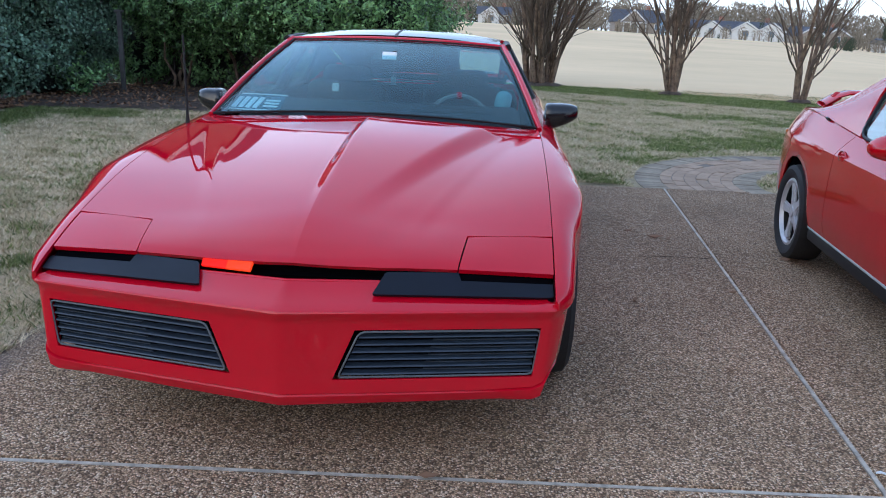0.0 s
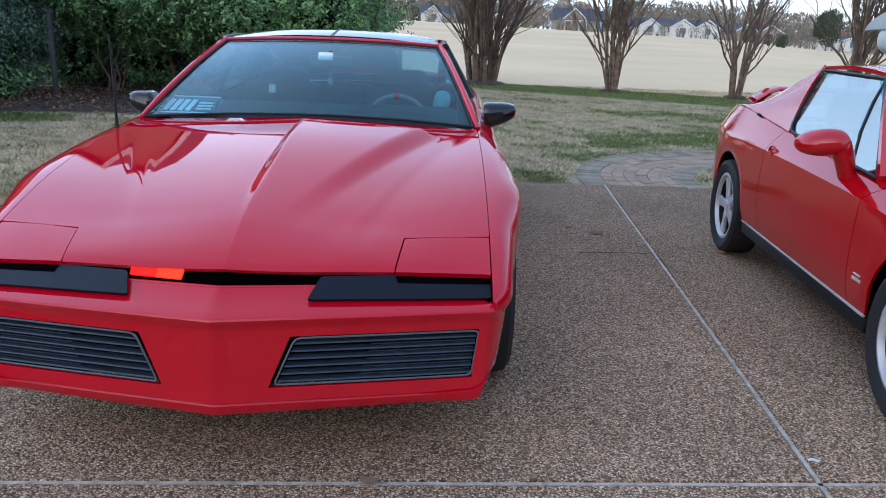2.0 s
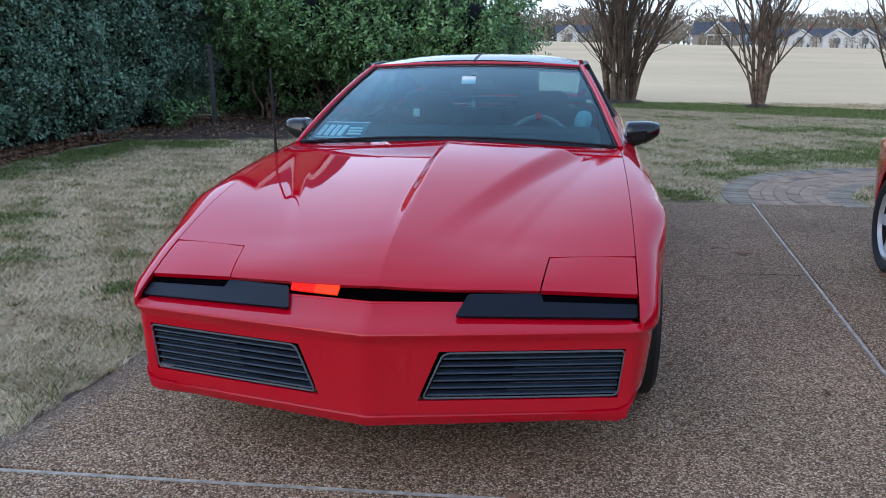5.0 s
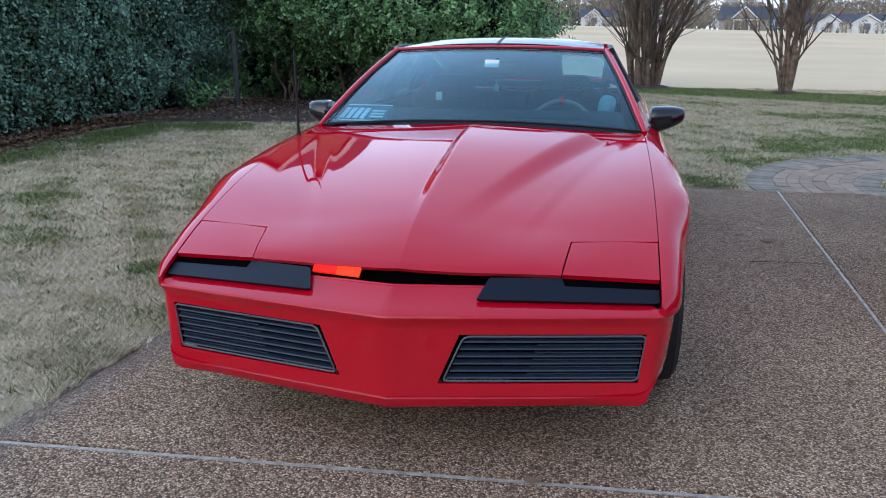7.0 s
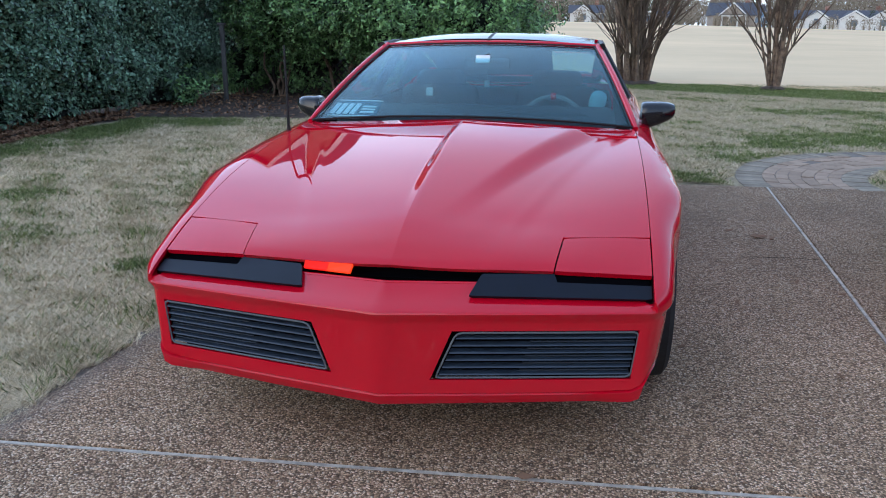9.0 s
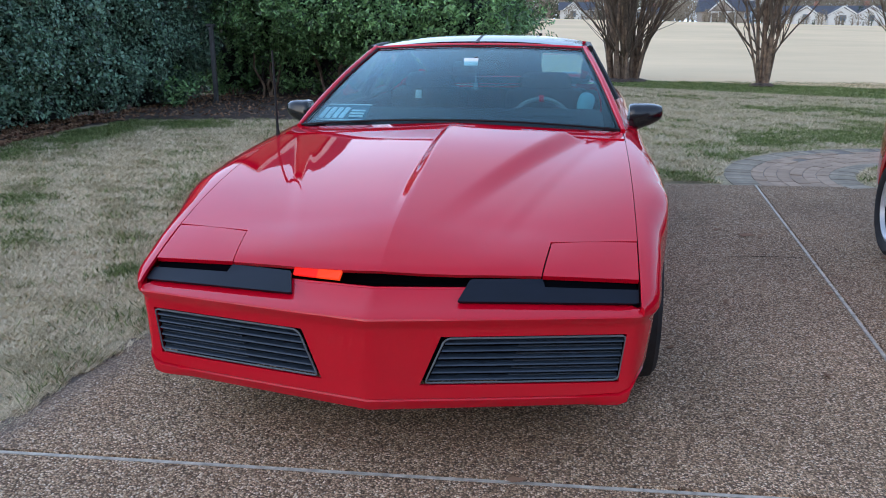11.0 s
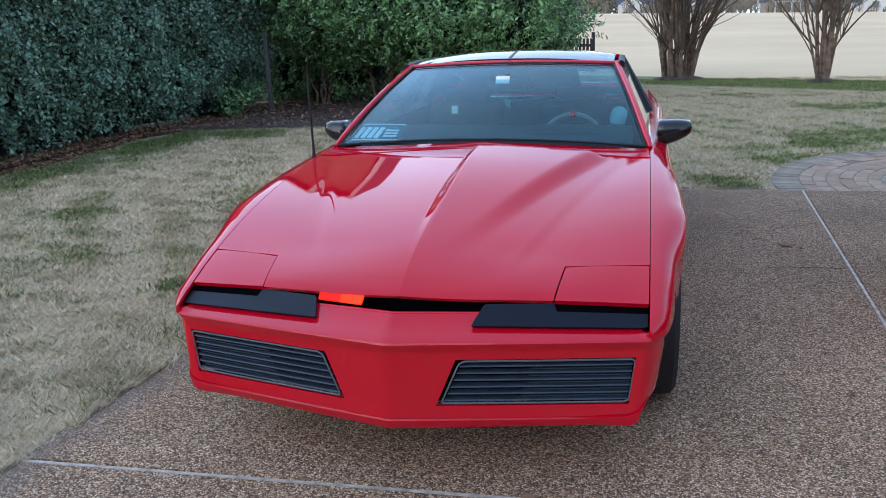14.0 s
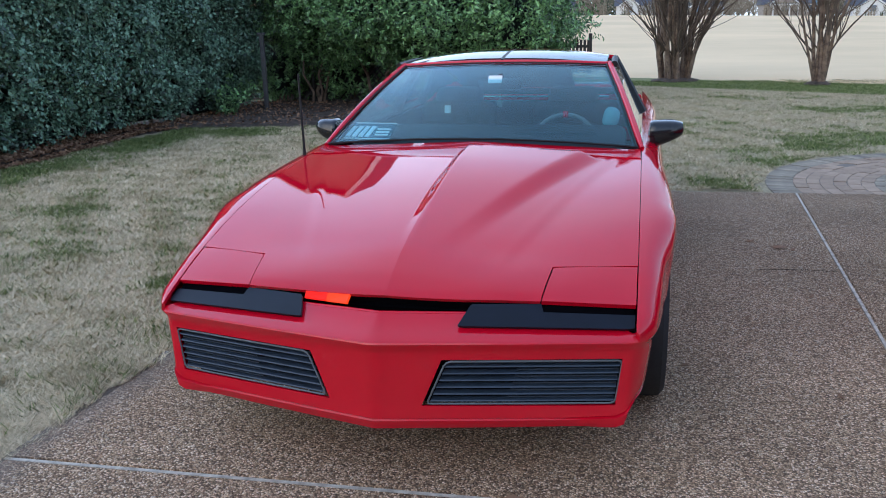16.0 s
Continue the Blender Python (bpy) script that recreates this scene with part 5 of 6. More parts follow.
def shrub(loc, rad, height, n, seed, label, skirt=0.22, stems=5):
    sh = thing("shrub", label, "shrub", loc, group="tall shrubs by the fence")
    rg = np.random.default_rng(seed)
    # sprays: each a short line of leaves leaving the crown outwards
    ns = n // 26
    th = rg.uniform(0, 2 * np.pi, ns)
    u = rg.uniform(0, 1, ns)
    zz = skirt + (height - skirt) * u
    prof = rad * np.clip(0.42 + 1.75 * u - 1.75 * np.clip(u - 0.45, 0, 1), 0.25, 1.2)
    clump = np.sin(4 * th + 3.1 * zz + seed) * np.sin(3 * th - 4.6 * zz + 1.7 * seed)
    rr = prof * rg.uniform(0.55, 1.03, ns) * (1 + 0.16 * clump)
    base = np.stack([rr * np.cos(th), rr * np.sin(th), zz], 1)
    out = np.stack([np.cos(th), np.sin(th), rg.uniform(0.2, 1.1, ns)], 1) + rg.normal(0, 0.25, (ns, 3))
    out /= np.linalg.norm(out, axis=1, keepdims=True)
    ln = rg.uniform(0.18, 0.55, ns)
    stay = rg.uniform(0, 1, ns) < 0.70 + 0.55 * clump
    base, out, ln, ns = base[stay], out[stay], ln[stay], int(stay.sum())
    q = rg.uniform(0, 1, (ns, 26))
    c = base[:, None, :] + out[:, None, :] * (q * ln[:, None])[:, :, None] + rg.normal(0, 0.034, (ns, 26, 3))
    nor = np.repeat(out, 26, 0)
    leaf_mesh("foliage", c.reshape(-1, 3), nor, 0.034, LAUREL, sh, 2.4, 0.8, seed)
    # dark core in the crown, shade between the sprays painted as colour
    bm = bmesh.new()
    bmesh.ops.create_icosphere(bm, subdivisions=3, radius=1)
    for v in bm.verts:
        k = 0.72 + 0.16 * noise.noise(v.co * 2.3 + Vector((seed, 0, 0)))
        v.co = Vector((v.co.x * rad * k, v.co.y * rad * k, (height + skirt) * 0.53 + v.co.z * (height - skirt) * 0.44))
    part("shade_core", bm, bpy.data.materials["hedge_inner_shade"], sh)
    h = min(1.0, height / 1.5)
    for k in range(stems):
        a = rg.uniform(0, 6.28)
        v, f = tube([(0.12 * h * math.cos(a), 0.12 * h * math.sin(a), -0.03), (0.17 * h * math.cos(a + 0.5), 0.17 * h * math.sin(a + 0.5), 0.25 * h), (0.30 * h * math.cos(a), 0.30 * h * math.sin(a), 0.58 * h), (0.5 * rad * math.cos(a + 0.4), 0.5 * rad * math.sin(a + 0.4), 1.1 * h)], [0.027 * h, 0.023 * h, 0.019 * h, 0.012 * h], 7)
        mesh_part("stem", v, f, BARK, sh)


for k, (x, y, rad, hh, n) in enumerate(((-5.3, 12.75, 0.85, 2.4, 36000), (-3.95, 12.5, 1.05, 2.45, 46000), (-2.75, 12.6, 1.05, 2.4, 46000), (-1.55, 12.8, 1.0, 2.3, 46000), (-6.25, 13.25, 0.5, 1.15, 10000), (-4.7, 13.3, 0.7, 1.5, 12000))):
    shrub((x, y, 0), rad, hh, n, 20 + k, "tall bright green evergreen shrub with leafy sprays", (0.85, 0.75)[k] if k < 2 else 0.22 if k < 4 else 0.04, 5)


shrub((-6.12, 10.7, 0), 0.18, 0.40, 1300, 41, "low green sapling at the foot of the hedge", 0.03, 3)


# ---- bare crape myrtles ----
def bare_tree(loc, stems, height, seed, spread=0.28, base_r=0.3, label="bare multi-stemmed crape myrtle with tan bark"):
    rg = random.Random(seed)
    tr = thing("crape_myrtle", label, "tree", loc, group="bare trees along the lawn")
    tv, tf, bv, bf = [], [], [], []

    def add(vs, fs, path, radii, sides):
        v, f = tube(path, radii, sides)
        o = len(vs)
        vs.extend(v)
        fs.extend([[i + o for i in q] for q in f])

    def grow(p, d, length, r, level):
        out = Vector((d.x, d.y, 0)).normalized()
        pts, rad = [p], [r]
        steps = 4 if level < 2 else 3
        for i in range(steps):
            d = (d + Vector((rg.gauss(0, 0.16 if level else 0.10), rg.gauss(0, 0.16 if level else 0.10), 0.03 * level)) + (out * 0.013 * (i + 1) if level == 0 else Vector())).normalized()
            p = p + d * length / steps
            pts.append(p)
            rad.append(r * (1 - 0.45 * (i + 1) / steps))
        if level == 0:
            v, f = tube(pts, rad, 8)
            mesh_part("trunk", v, f, BARK, tr)
        else:
            add(bv, bf, pts, rad, 6 if level == 1 else 4 if level == 2 else 3)
        if level >= 4 or rad[-1] < 0.003:
            return
        for _ in range(rg.choice((2, 3, 4)) if level else 6):
            k = rg.randint(1, len(pts) - 1)
            a = rg.uniform(0, 6.28)
            nd = (d + Vector((math.cos(a), math.sin(a), 0.1)) * rg.uniform(0.25, 0.75)).normalized()
            grow(pts[k], nd, length * rg.uniform(0.5, 0.8), rad[k] * rg.uniform(0.45, 0.7), level + 1)
    for k in range(stems):
        a = 2 * math.pi * k / stems + rg.uniform(-0.3, 0.3)
        rr = base_r * rg.uniform(0.35, 1.0)
        d = Vector((math.cos(a) * spread * rg.uniform(0.2, 1.3), math.sin(a) * spread * rg.uniform(0.2, 1.3), 1)).normalized()
        grow(Vector((rr * math.cos(a), rr * math.sin(a), -0.05)), d, height * rg.uniform(0.42, 0.6), rg.uniform(0.026, 0.062), 0)
    mesh_part("crown", bv, bf, TWIG, tr)
    bm = bmesh.new()
    bmesh.ops.create_icosphere(bm, subdivisions=3, radius=1)
    for v in bm.verts:
        v.co = Vector((v.co.x * (base_r * 1.25 + 0.12) * (1 + 0.25 * noise.noise(v.co * 2)), v.co.y * (base_r * 1.25 + 0.12) * (1 + 0.25 * noise.noise(v.co * 2.5)), max(-0.02, v.co.z * 0.09 * (1 + 0.5 * noise.noise(v.co * 4)))))
    part("root_mulch", bm, SOIL, tr)


bare_tree((1.60, 18.6, 0), 22, 5.2, 5, 0.07, 0.34)
bare_tree((4.55, 17.2, 0), 9, 5.0, 8, 0.12, 0.11)
bare_tree((7.2, 16.4, 0), 6, 5.0, 13, 0.12, 0.11)
bare_tree((10.0, 16.6, 0), 8, 5.0, 17, 0.12, 0.14)


# ---- the brick house behind the hedge, fence and lattice ----
def brick_house():
    h = thing("brick_house", "red brick house with gabled shingle roof behind the shrubs", "house", (-10.0, 14.6, 0))
    top = 4.2
    for nm, sz, at in (("wall", (9.1, 0.25, top), (-0.45, 0.14, top / 2)), ("side_wall", (0.25, 3.3, top), (3.98, 1.9, top / 2)), ("side_wall", (0.25, 3.3, top), (-4.88, 1.9, top / 2)), ("back_wall", (9.1, 0.25, top), (-0.45, 3.5, top / 2)), ("low_wing", (1.8, 2.6, 2.5), (5.0, 1.45, 1.25))):
        part(nm, rbox(*sz, 0.0, at), BRICK, h)
    part("wing_roof", rbox(1.9, 2.9, 0.12, 0.0, (5.06, 1.45, 2.57)), SHINGLE, h)
    for s in (-1, 1):
        part("roof_slope", prism([(-5.3, 1.85 - s * 2.3, top - 0.1), (4.3, 1.85 - s * 2.3, top - 0.1), (4.3, 1.85, 5.9), (-5.3, 1.85, 5.9)], (0, s * 0.06, 0.14)), SHINGLE, h)
    for gx, gw, gz in ((3.3, 1.9, 7.9), (-2.0, 2.6, 8.0)):
        part("gable_wall", prism([(gx - gw, -0.30, top - 0.1), (gx + gw, -0.30, top - 0.1), (gx, -0.30, gz - 0.1)], (0, 2.0, 0)), BRICK, h)
        if gx > 0:
            wi = new("window")
            wi.parent = h
            wx = gx + (-0.5 if gx > 0 else 0)
            part("frame", rbox(0.6, 0.10, 1.1, 0.01, (wx, -0.32, 5.3)), SIDING, wi, "white window frame")
            for dx in (-0.13, 0.13):
                part("pane", rbox(0.22, 0.06, 0.95, 0.0, (wx + dx, -0.36, 5.3)), PANE, wi)
        for s in (-1, 1):
            part("gable_roof", prism([(gx, -0.7, gz + 0.10), (gx + s * (gw + 0.3), -0.7, top - 0.25), (gx + s * (gw + 0.3), 1.8, top - 0.25), (gx, 1.8, gz + 0.10)], (0, 0, 0.13)), SHINGLE, h)
            part("barge_board", prism([(gx, -0.73, gz + 0.04), (gx + s * (gw + 0.3), -0.73, top - 0.31), (gx + s * (gw + 0.3), -0.73, top - 0.07), (gx, -0.73, gz + 0.28)], (0, 0.025, 0)), SIDING, h, "white barge board")
    part("gutter", rbox(9.5, 0.12, 0.14, 0.03, (-0.55, -0.5, top - 0.12)), SIDING, h)
    me = None
    rg = random.Random(2)
    for row in range(60):
        z = 0.0375 + row * 0.075
        for c in range(50):
            x = -5.2 + 0.1075 + c * 0.215 + (0.1075 if row % 2 else 0)
            if not (1.0 < z < 2.5 and 1.8 < x < 4.8):
                continue
            if me is None:
                bm = rbox(0.205, 0.06, 0.065, 0.004, seg=1)
                me = bpy.data.meshes.new("brick")
                bm.to_mesh(me)
                bm.free()
                me.materials.append(material("single_brick", (0.36, 0.14, 0.085), 0.85, second=(0.22, 0.08, 0.05), scale=12, bump=0.3, bscale=50, jitter=0.3))
            ob = new("brick", me)
            ob.parent = h
            ob.location = (x, 0.004, z)
    return h


brick_house()
bf = thing("board_fence", "weathered grey-brown vertical board fence behind the shrubs", "fence", (-6.6, 13.9, 0))
rf = random.Random(3)
for k in range(30):
    part("board", rbox(0.134, 0.022, 1.70 + rf.uniform(-0.02, 0.02), 0.004, (-2.0 + 0.138 * k, rf.uniform(-0.004, 0.004), 0.78), seg=1), WOOD, bf)
for z in (0.35, 1.3):
    part("rail", rbox(4.2, 0.04, 0.09, 0.006, (0, 0.032, z)), WOOD, bf)
post = thing("fence_post", "weathered grey wooden fence post", "post", (-5.76, 11.46, 0))
PALEWOOD = material("silvered_post_wood", (0.13, 0.125, 0.125), 0.9, vary=0.4, scale=6, bump=0.4, bscale=40)
part("post", rbox(0.07, 0.07, 1.36, 0.01, (0, 0, 0.66)), PALEWOOD, post)
part("cap", rbox(0.12, 0.12, 0.04, 0.012, (0, 0, 1.355)), PALEWOOD, post)
lat = thing("lattice_panel", "grey diagonal wooden lattice panel behind the shrubs", "lattice", (-4.2, 13.0, 0))
for s in (-1, 1):
    for k in range(15):
        x = -1.1 + k * 0.15
        bm = rbox(0.03, 0.008, 1.3, 0.002, (0, 0, 0))
        bm.transform(pose(x, s * 0.005, 0.46, 0, s * 45, 0))
        bmesh.ops.bisect_plane(bm, geom=bm.verts[:] + bm.edges[:] + bm.faces[:], plane_co=(0, 0, 0.86), plane_no=(0, 0, 1), clear_outer=True)
        bmesh.ops.bisect_plane(bm, geom=bm.verts[:] + bm.edges[:] + bm.faces[:], plane_co=(0, 0, 0.06), plane_no=(0, 0, -1), clear_outer=True)
        part("slat", bm, WOOD, lat, smooth=False)
for z in (0.05, 0.88):
    part("rail", rbox(2.5, 0.03, 0.05, 0.005, (-0.05, 0, z)), WOOD, lat)
for k in range(2):
    part("leg", rbox(0.05, 0.05, 0.95, 0.006, (-1.28 + 2.46 * k, 0, 0.45)), WOOD, lat)
fen = thing("picket_fence", "low dark weathered wooden fence on the lawn edge", "fence", (-1.6, 22.0, 0))
for k in range(18):
    part("picket", rbox(0.075, 0.02, 0.92, 0.006, (-0.9 + k * 0.106, 0, 0.48)), WOOD, fen)
for z in (0.25, 0.75):
    part("rail", rbox(2.0, 0.035, 0.08, 0.006, (0, 0.03, z)), WOOD, fen)
for k in range(3):
    part("post", rbox(0.10, 0.10, 1.12, 0.01, (-0.95 + 0.95 * k, 0.05, 0.55)), WOOD, fen)

# ---- covered grill on the far side of the paving ----
gr = thing("patio_grill", "rounded pale grey patio grill with a slate grey lid", "grill", (7.0, 8.2, 0))
bm = bmesh.new()
bmesh.ops.create_uvsphere(bm, u_segments=32, v_segments=20, radius=1)
for v in bm.verts:
    x, y, z = v.co
    v.co = Vector((1.0 * math.copysign(abs(x) ** 0.7, x), 0.45 * math.copysign(abs(y) ** 0.7, y), 1.36 + 0.27 * math.copysign(abs(z) ** 0.75, z)))
part("shell", bm, PALEGREY, gr)
grid = [[(0.98 * math.cos(a) * 0.99, 0.50 * math.cos(b), 1.38 + 0.50 * max(0, math.sin(a)) ** 0.8 * (0.75 + 0.25 * math.sin(b))) for b in np.linspace(0, math.pi, 13)] for a in np.linspace(0.12, math.pi - 0.12, 21)]
solid(grid, MIDGREY, "lid", gr, 0.03, "slate grey curved lid", flip=True)
v, f = tube([(-0.55, -0.50, 1.22), (-0.42, -0.54, 1.40), (-0.30, -0.50, 1.56)], [0.03] * 3, 8)
mesh_part("strut", v, f, BLACK, gr)
for sx in (-0.6, 0.6):
    for sy in (-0.28, 0.28):
        part("leg", rbox(0.07, 0.07, 1.22, 0.015, (sx, sy, 0.61)), BLACK, gr)


# ---- far houses and woods beyond the field ----
def far_house(x, y, w, d, wall_h, ridge, mat, label, gables=1, rz=0.0, porch=False):
    h = thing("far_house", label, "house", (x, y, field_rise(x, y) - 0.1), group="houses beyond the field", rz=rz)
    part("wall", rbox(w, d, wall_h, 0.0, (0, 0, wall_h / 2)), mat, h)
    o = 0.5
    bm = prism([(-w / 2 - o, -d / 2 - o, wall_h), (-w / 2 - o, d / 2 + o, wall_h), (-w / 2 - o, 0, ridge)], (w + 2 * o, 0, 0))
    part("roof", bm, SHINGLE, h)
    for k in range(gables):
        gx = (-0.25 + 0.5 * k) * w if gables > 1 else -0.1 * w
        gw = min(w * 0.26, 3.0)
        g = part("front_gable", prism([(gx - gw, -d / 2 - 1.2, 0), (gx + gw, -d / 2 - 1.2, 0), (gx + gw, -d / 2 - 1.2, wall_h), (gx, -d / 2 - 1.2, ridge - 0.5), (gx - gw, -d / 2 - 1.2, wall_h)], (0, 1.5, 0)), mat, h)
        for s in (-1, 1):
            part("gable_roof", prism([(gx, -d / 2 - 1.6, ridge - 0.45), (gx + s * (gw + 0.4), -d / 2 - 1.6, wall_h - 0.25), (gx + s * (gw + 0.4), 0, wall_h - 0.25), (gx, 0, ridge - 0.45)], (0, 0, 0.25)), SHINGLE, h)
        for s in (-1, 1):
            part("barge_board", prism([(gx, -d / 2 - 1.64, ridge - 0.40), (gx + s * (gw + 0.4), -d / 2 - 1.64, wall_h - 0.20), (gx + s * (gw + 0.4), -d / 2 - 1.64, wall_h + 0.14), (gx, -d / 2 - 1.64, ridge - 0.02)], (0, 0.1, 0)), SIDING, h, "white barge board")
        if porch:
            part("porch_beam", rbox(2 * gw, 0.3, 0.3, 0.0, (gx, -d / 2 - 3.0, wall_h - 0.1)), SIDING, h)
            part("porch_roof", rbox(2 * gw + 0.5, 2.2, 0.12, 0.0, (gx, -d / 2 - 2.2, wall_h + 0.12)), SHINGLE, h)
            for k2 in range(4):
                part("porch_column", rbox(0.28, 0.28, wall_h, 0.0, (gx + gw * (-0.95 + 0.633 * k2), -d / 2 - 3.0, wall_h / 2)), SIDING, h)
        wi = new("window")
        wi.parent = h
        part("frame", rbox(1.5, 0.1, 1.5, 0.0, (gx, -d / 2 - 1.22, 1.6)), SIDING, wi)
        part("pane", rbox(1.3, 0.1, 1.3, 0.0, (gx, -d / 2 - 1.26, 1.6)), PANE, wi)
    for k in range(3):
        wx = (-0.38 + 0.38 * k) * w
        wi = new("window")
        wi.parent = h
        part("frame", rbox(1.3, 0.1, 1.5, 0.0, (wx + 0.8, -d / 2 - 0.04, 1.6)), SIDING, wi)
        part("pane", rbox(1.1, 0.1, 1.3, 0.0, (wx + 0.8, -d / 2 - 0.08, 1.6)), PANE, wi)
    part("chimney", rbox(0.9, 0.9, 1.6, 0.0, (w * 0.3, 0.6, ridge + 0.2)), BRICK, h)
    return h


BLUESIDE = material("pale_blue_siding", (0.30, 0.48, 0.66), 0.7, vary=0.15, scale=1)
STONE = material("tan_stone", (0.40, 0.34, 0.28), 0.9, vary=0.35, scale=2)
far_house(-1.5, 200, 7.5, 8, 2.4, 4.3, SIDING, "small white house with a grey gabled roof")
far_house(31.5, 198, 10, 9, 2.5, 5.4, STONE, "tan stone house with a white-trimmed front gable and porch", porch=True)
far_house(37.2, 206, 4, 5, 3.6, 5.2, BLUESIDE, "narrow pale blue house with a grey roof")
far_house(50.5, 204, 9, 9, 2.2, 4.2, SIDING, "white house with a dark roof and front gable")
far_house(60.5, 204, 12, 9, 2.2, 4.4, SIDING, "white house with a long dark roof", 2)
far_house(94, 200, 11, 9, 2.3, 3.6, SIDING, "low white house with a brown-grey roof", 2)
far_house(14, 206, 9, 9, 1.6, 3.4, STONE, "low tan house among bare trees")
far_house(78, 210, 12, 9, 2.2, 4.4, STONE, "tan house with a wide dark roof", 2)
far_house(-22, 206, 12, 9, 2.2, 4.6, STONE, "brown house with a broad hipped roof")


def far_woods(name, count, x0, x1, y0, y1, h0, h1, mat, dense, seed, label):
    """Distant trees as clouds of thin twigs over short trunks."""
    rg = np.random.default_rng(seed)
    V, F = [], []
    for _ in range(count):
        x, y, hh = rg.uniform(x0, x1), rg.uniform(y0, y1), rg.uniform(h0, h1)
        z0 = field_rise(x, y) - 0.2
        for k in range(dense):
            u = rg.uniform(0.12, 1)
            r = hh * 0.36 * math.sqrt(max(0.02, 1 - ((u - 0.58) / 0.46) ** 2)) * rg.uniform(0.1, 1) ** 0.6
            a = rg.uniform(0, 6.28)
            p = np.array([x + r * math.cos(a), y + r * math.sin(a), z0 + hh * u])
            lean = rg.uniform(-1.1, 1.1) + 0.5 * math.cos(a)
            d = np.array([math.sin(lean), 0, math.cos(lean)]) * hh * rg.uniform(0.03, 0.10)
            w = np.array([math.cos(lean), 0, -math.sin(lean)]) * hh * rg.uniform(0.006, 0.022)
            i = len(V)
            V += [p - d, p + w, p + d, p - w]
            F.append([i, i + 1, i + 2, i + 3])
        i = len(V)
        V += [(x - 0.18, y, z0), (x + 0.18, y, z0), (x + 0.05, y, z0 + hh * 0.8), (x - 0.05, y, z0 + hh * 0.8)]
        F.append([i, i + 1, i + 2, i + 3])
    ob = mesh_part(name, V, F, mat, smooth=False)
    return tagged(ob, label, "woods", kind="stuff")


far_woods("far_woods", 800, -120, 190, 214, 300, 4.5, 10.5, FARWOOD, 130, 31, "bare grey-brown winter woods behind the houses")
far_woods("far_evergreens", 46, -90, 150, 196, 240, 2.0, 5.5, FARGREEN, 120, 32, "dark evergreens scattered between the houses")
far_woods("round_pine", 3, 90, 92.5, 194, 196, 8.2, 9.4, FARGREEN, 420, 35, "round dark pine beyond the field")
far_woods("dark_hedge", 14, 55.5, 63.5, 150, 152, 1.8, 2.6, FARGREEN, 160, 36, "dark evergreen hedge on the field's edge")
far_woods("bare_thicket", 90, -30, 105, 184, 196, 1.4, 3.4, FARWOOD, 130, 37, "bare brown thicket before the houses")
far_woods("roadside_bushes", 60, -60, 110, 186, 194, 0.8, 1.6, FARGREEN, 60, 33, "low dark bushes along the field's far edge")


# ---- lawn, mulch and fallen leaves ----
def blades(name, pts, height, mat, label, seed, width=0.004, lean=0.6):
    rg = np.random.default_rng(seed)
    n = len(pts)
    a = rg.uniform(0, 2 * np.pi, n)
    b = rg.uniform(0, 2 * np.pi, n)
    h = height * rg.uniform(0.5, 1.3, n)
    base = np.asarray(pts, float)
    w = width * rg.uniform(0.7, 1.4, n) * np.clip(0.52 + 0.11 * base[:, 1], 0.58, 1.0)
    side = np.stack([np.cos(a), np.sin(a), np.zeros(n)], 1) * w[:, None]
    tip = np.stack([np.cos(b) * h * lean, np.sin(b) * h * lean, h], 1)
    v = np.stack([base - side, base + side, base + tip], 1).reshape(-1, 3)
    me = bpy.data.meshes.new(name)
    me.vertices.add(3 * n)
    me.vertices.foreach_set("co", v.astype(np.float32).ravel())
    me.loops.add(3 * n)
    me.loops.foreach_set("vertex_index", np.arange(3 * n, dtype=np.int32))
    me.polygons.add(n)
    me.polygons.foreach_set("loop_start", (np.arange(n) * 3).astype(np.int32))
    me.update(calc_edges=True)
    me.materials.append(mat)
    return tagged(new(name, me), label, "grass", kind="stuff")


GREEN_SPOTS = ((4.2, 8.5, 1.6, 0.8, 1.25), (5.4, 9.2, 1.6, 0.9, 1.1), (7.2, 9.6, 1.8, 1.2, 1.0), (2.75, 7.9, 0.5, 0.7, 0.95), (4.2, 12.0, 1.3, 0.5, 0.95), (6.2, 11.4, 1.6, 1.0, 1.3), (2.6, 14.0, 1.2, 0.4, 0.6), (7.5, 13.0, 1.6, 0.8, 0.9), (2.2, 7.0, 0.5, 0.8, 0.65), (1.7, 5.4, 0.7, 0.25, 0.6), (-5.65, 7.7, 0.5, 1.8, 1.5), (-5.6, 5.6, 0.42, 1.4, 1.1), (-5.0, 8.6, 0.85, 0.42, 1.5), (-1.9, 1.9, 0.16, 0.10, 0.75), (-3.0, 2.6, 0.5, 0.3, 0.45), (-2.6, 4.6, 0.5, 0.4, 0.35), (-3.9, 3.5, 0.6, 0.3, 0.42), (1.2, 9.5, 0.7, 0.5, 0.6), (4.1, 5.6, 0.8, 0.8, 0.7))


def green_patch(x, y):
    """How green the lawn is at a place: high in the green spots and on the strip under the trees."""
    v = np.zeros_like(x)
    for cx, cy, rx, ry, k in GREEN_SPOTS:
        v = np.maximum(v, k * np.exp(-((x - cx) / rx) ** 2 - ((y - cy) / ry) ** 2))
    v += 0.14 * (np.sin(5.1 * x + 2.3 * y) + np.sin(7.7 * y - 3.1 * x))
    return v + 1.2 * ((y > 17.5 - 0.55 * x) & (y < 20.4 - 0.55 * x))


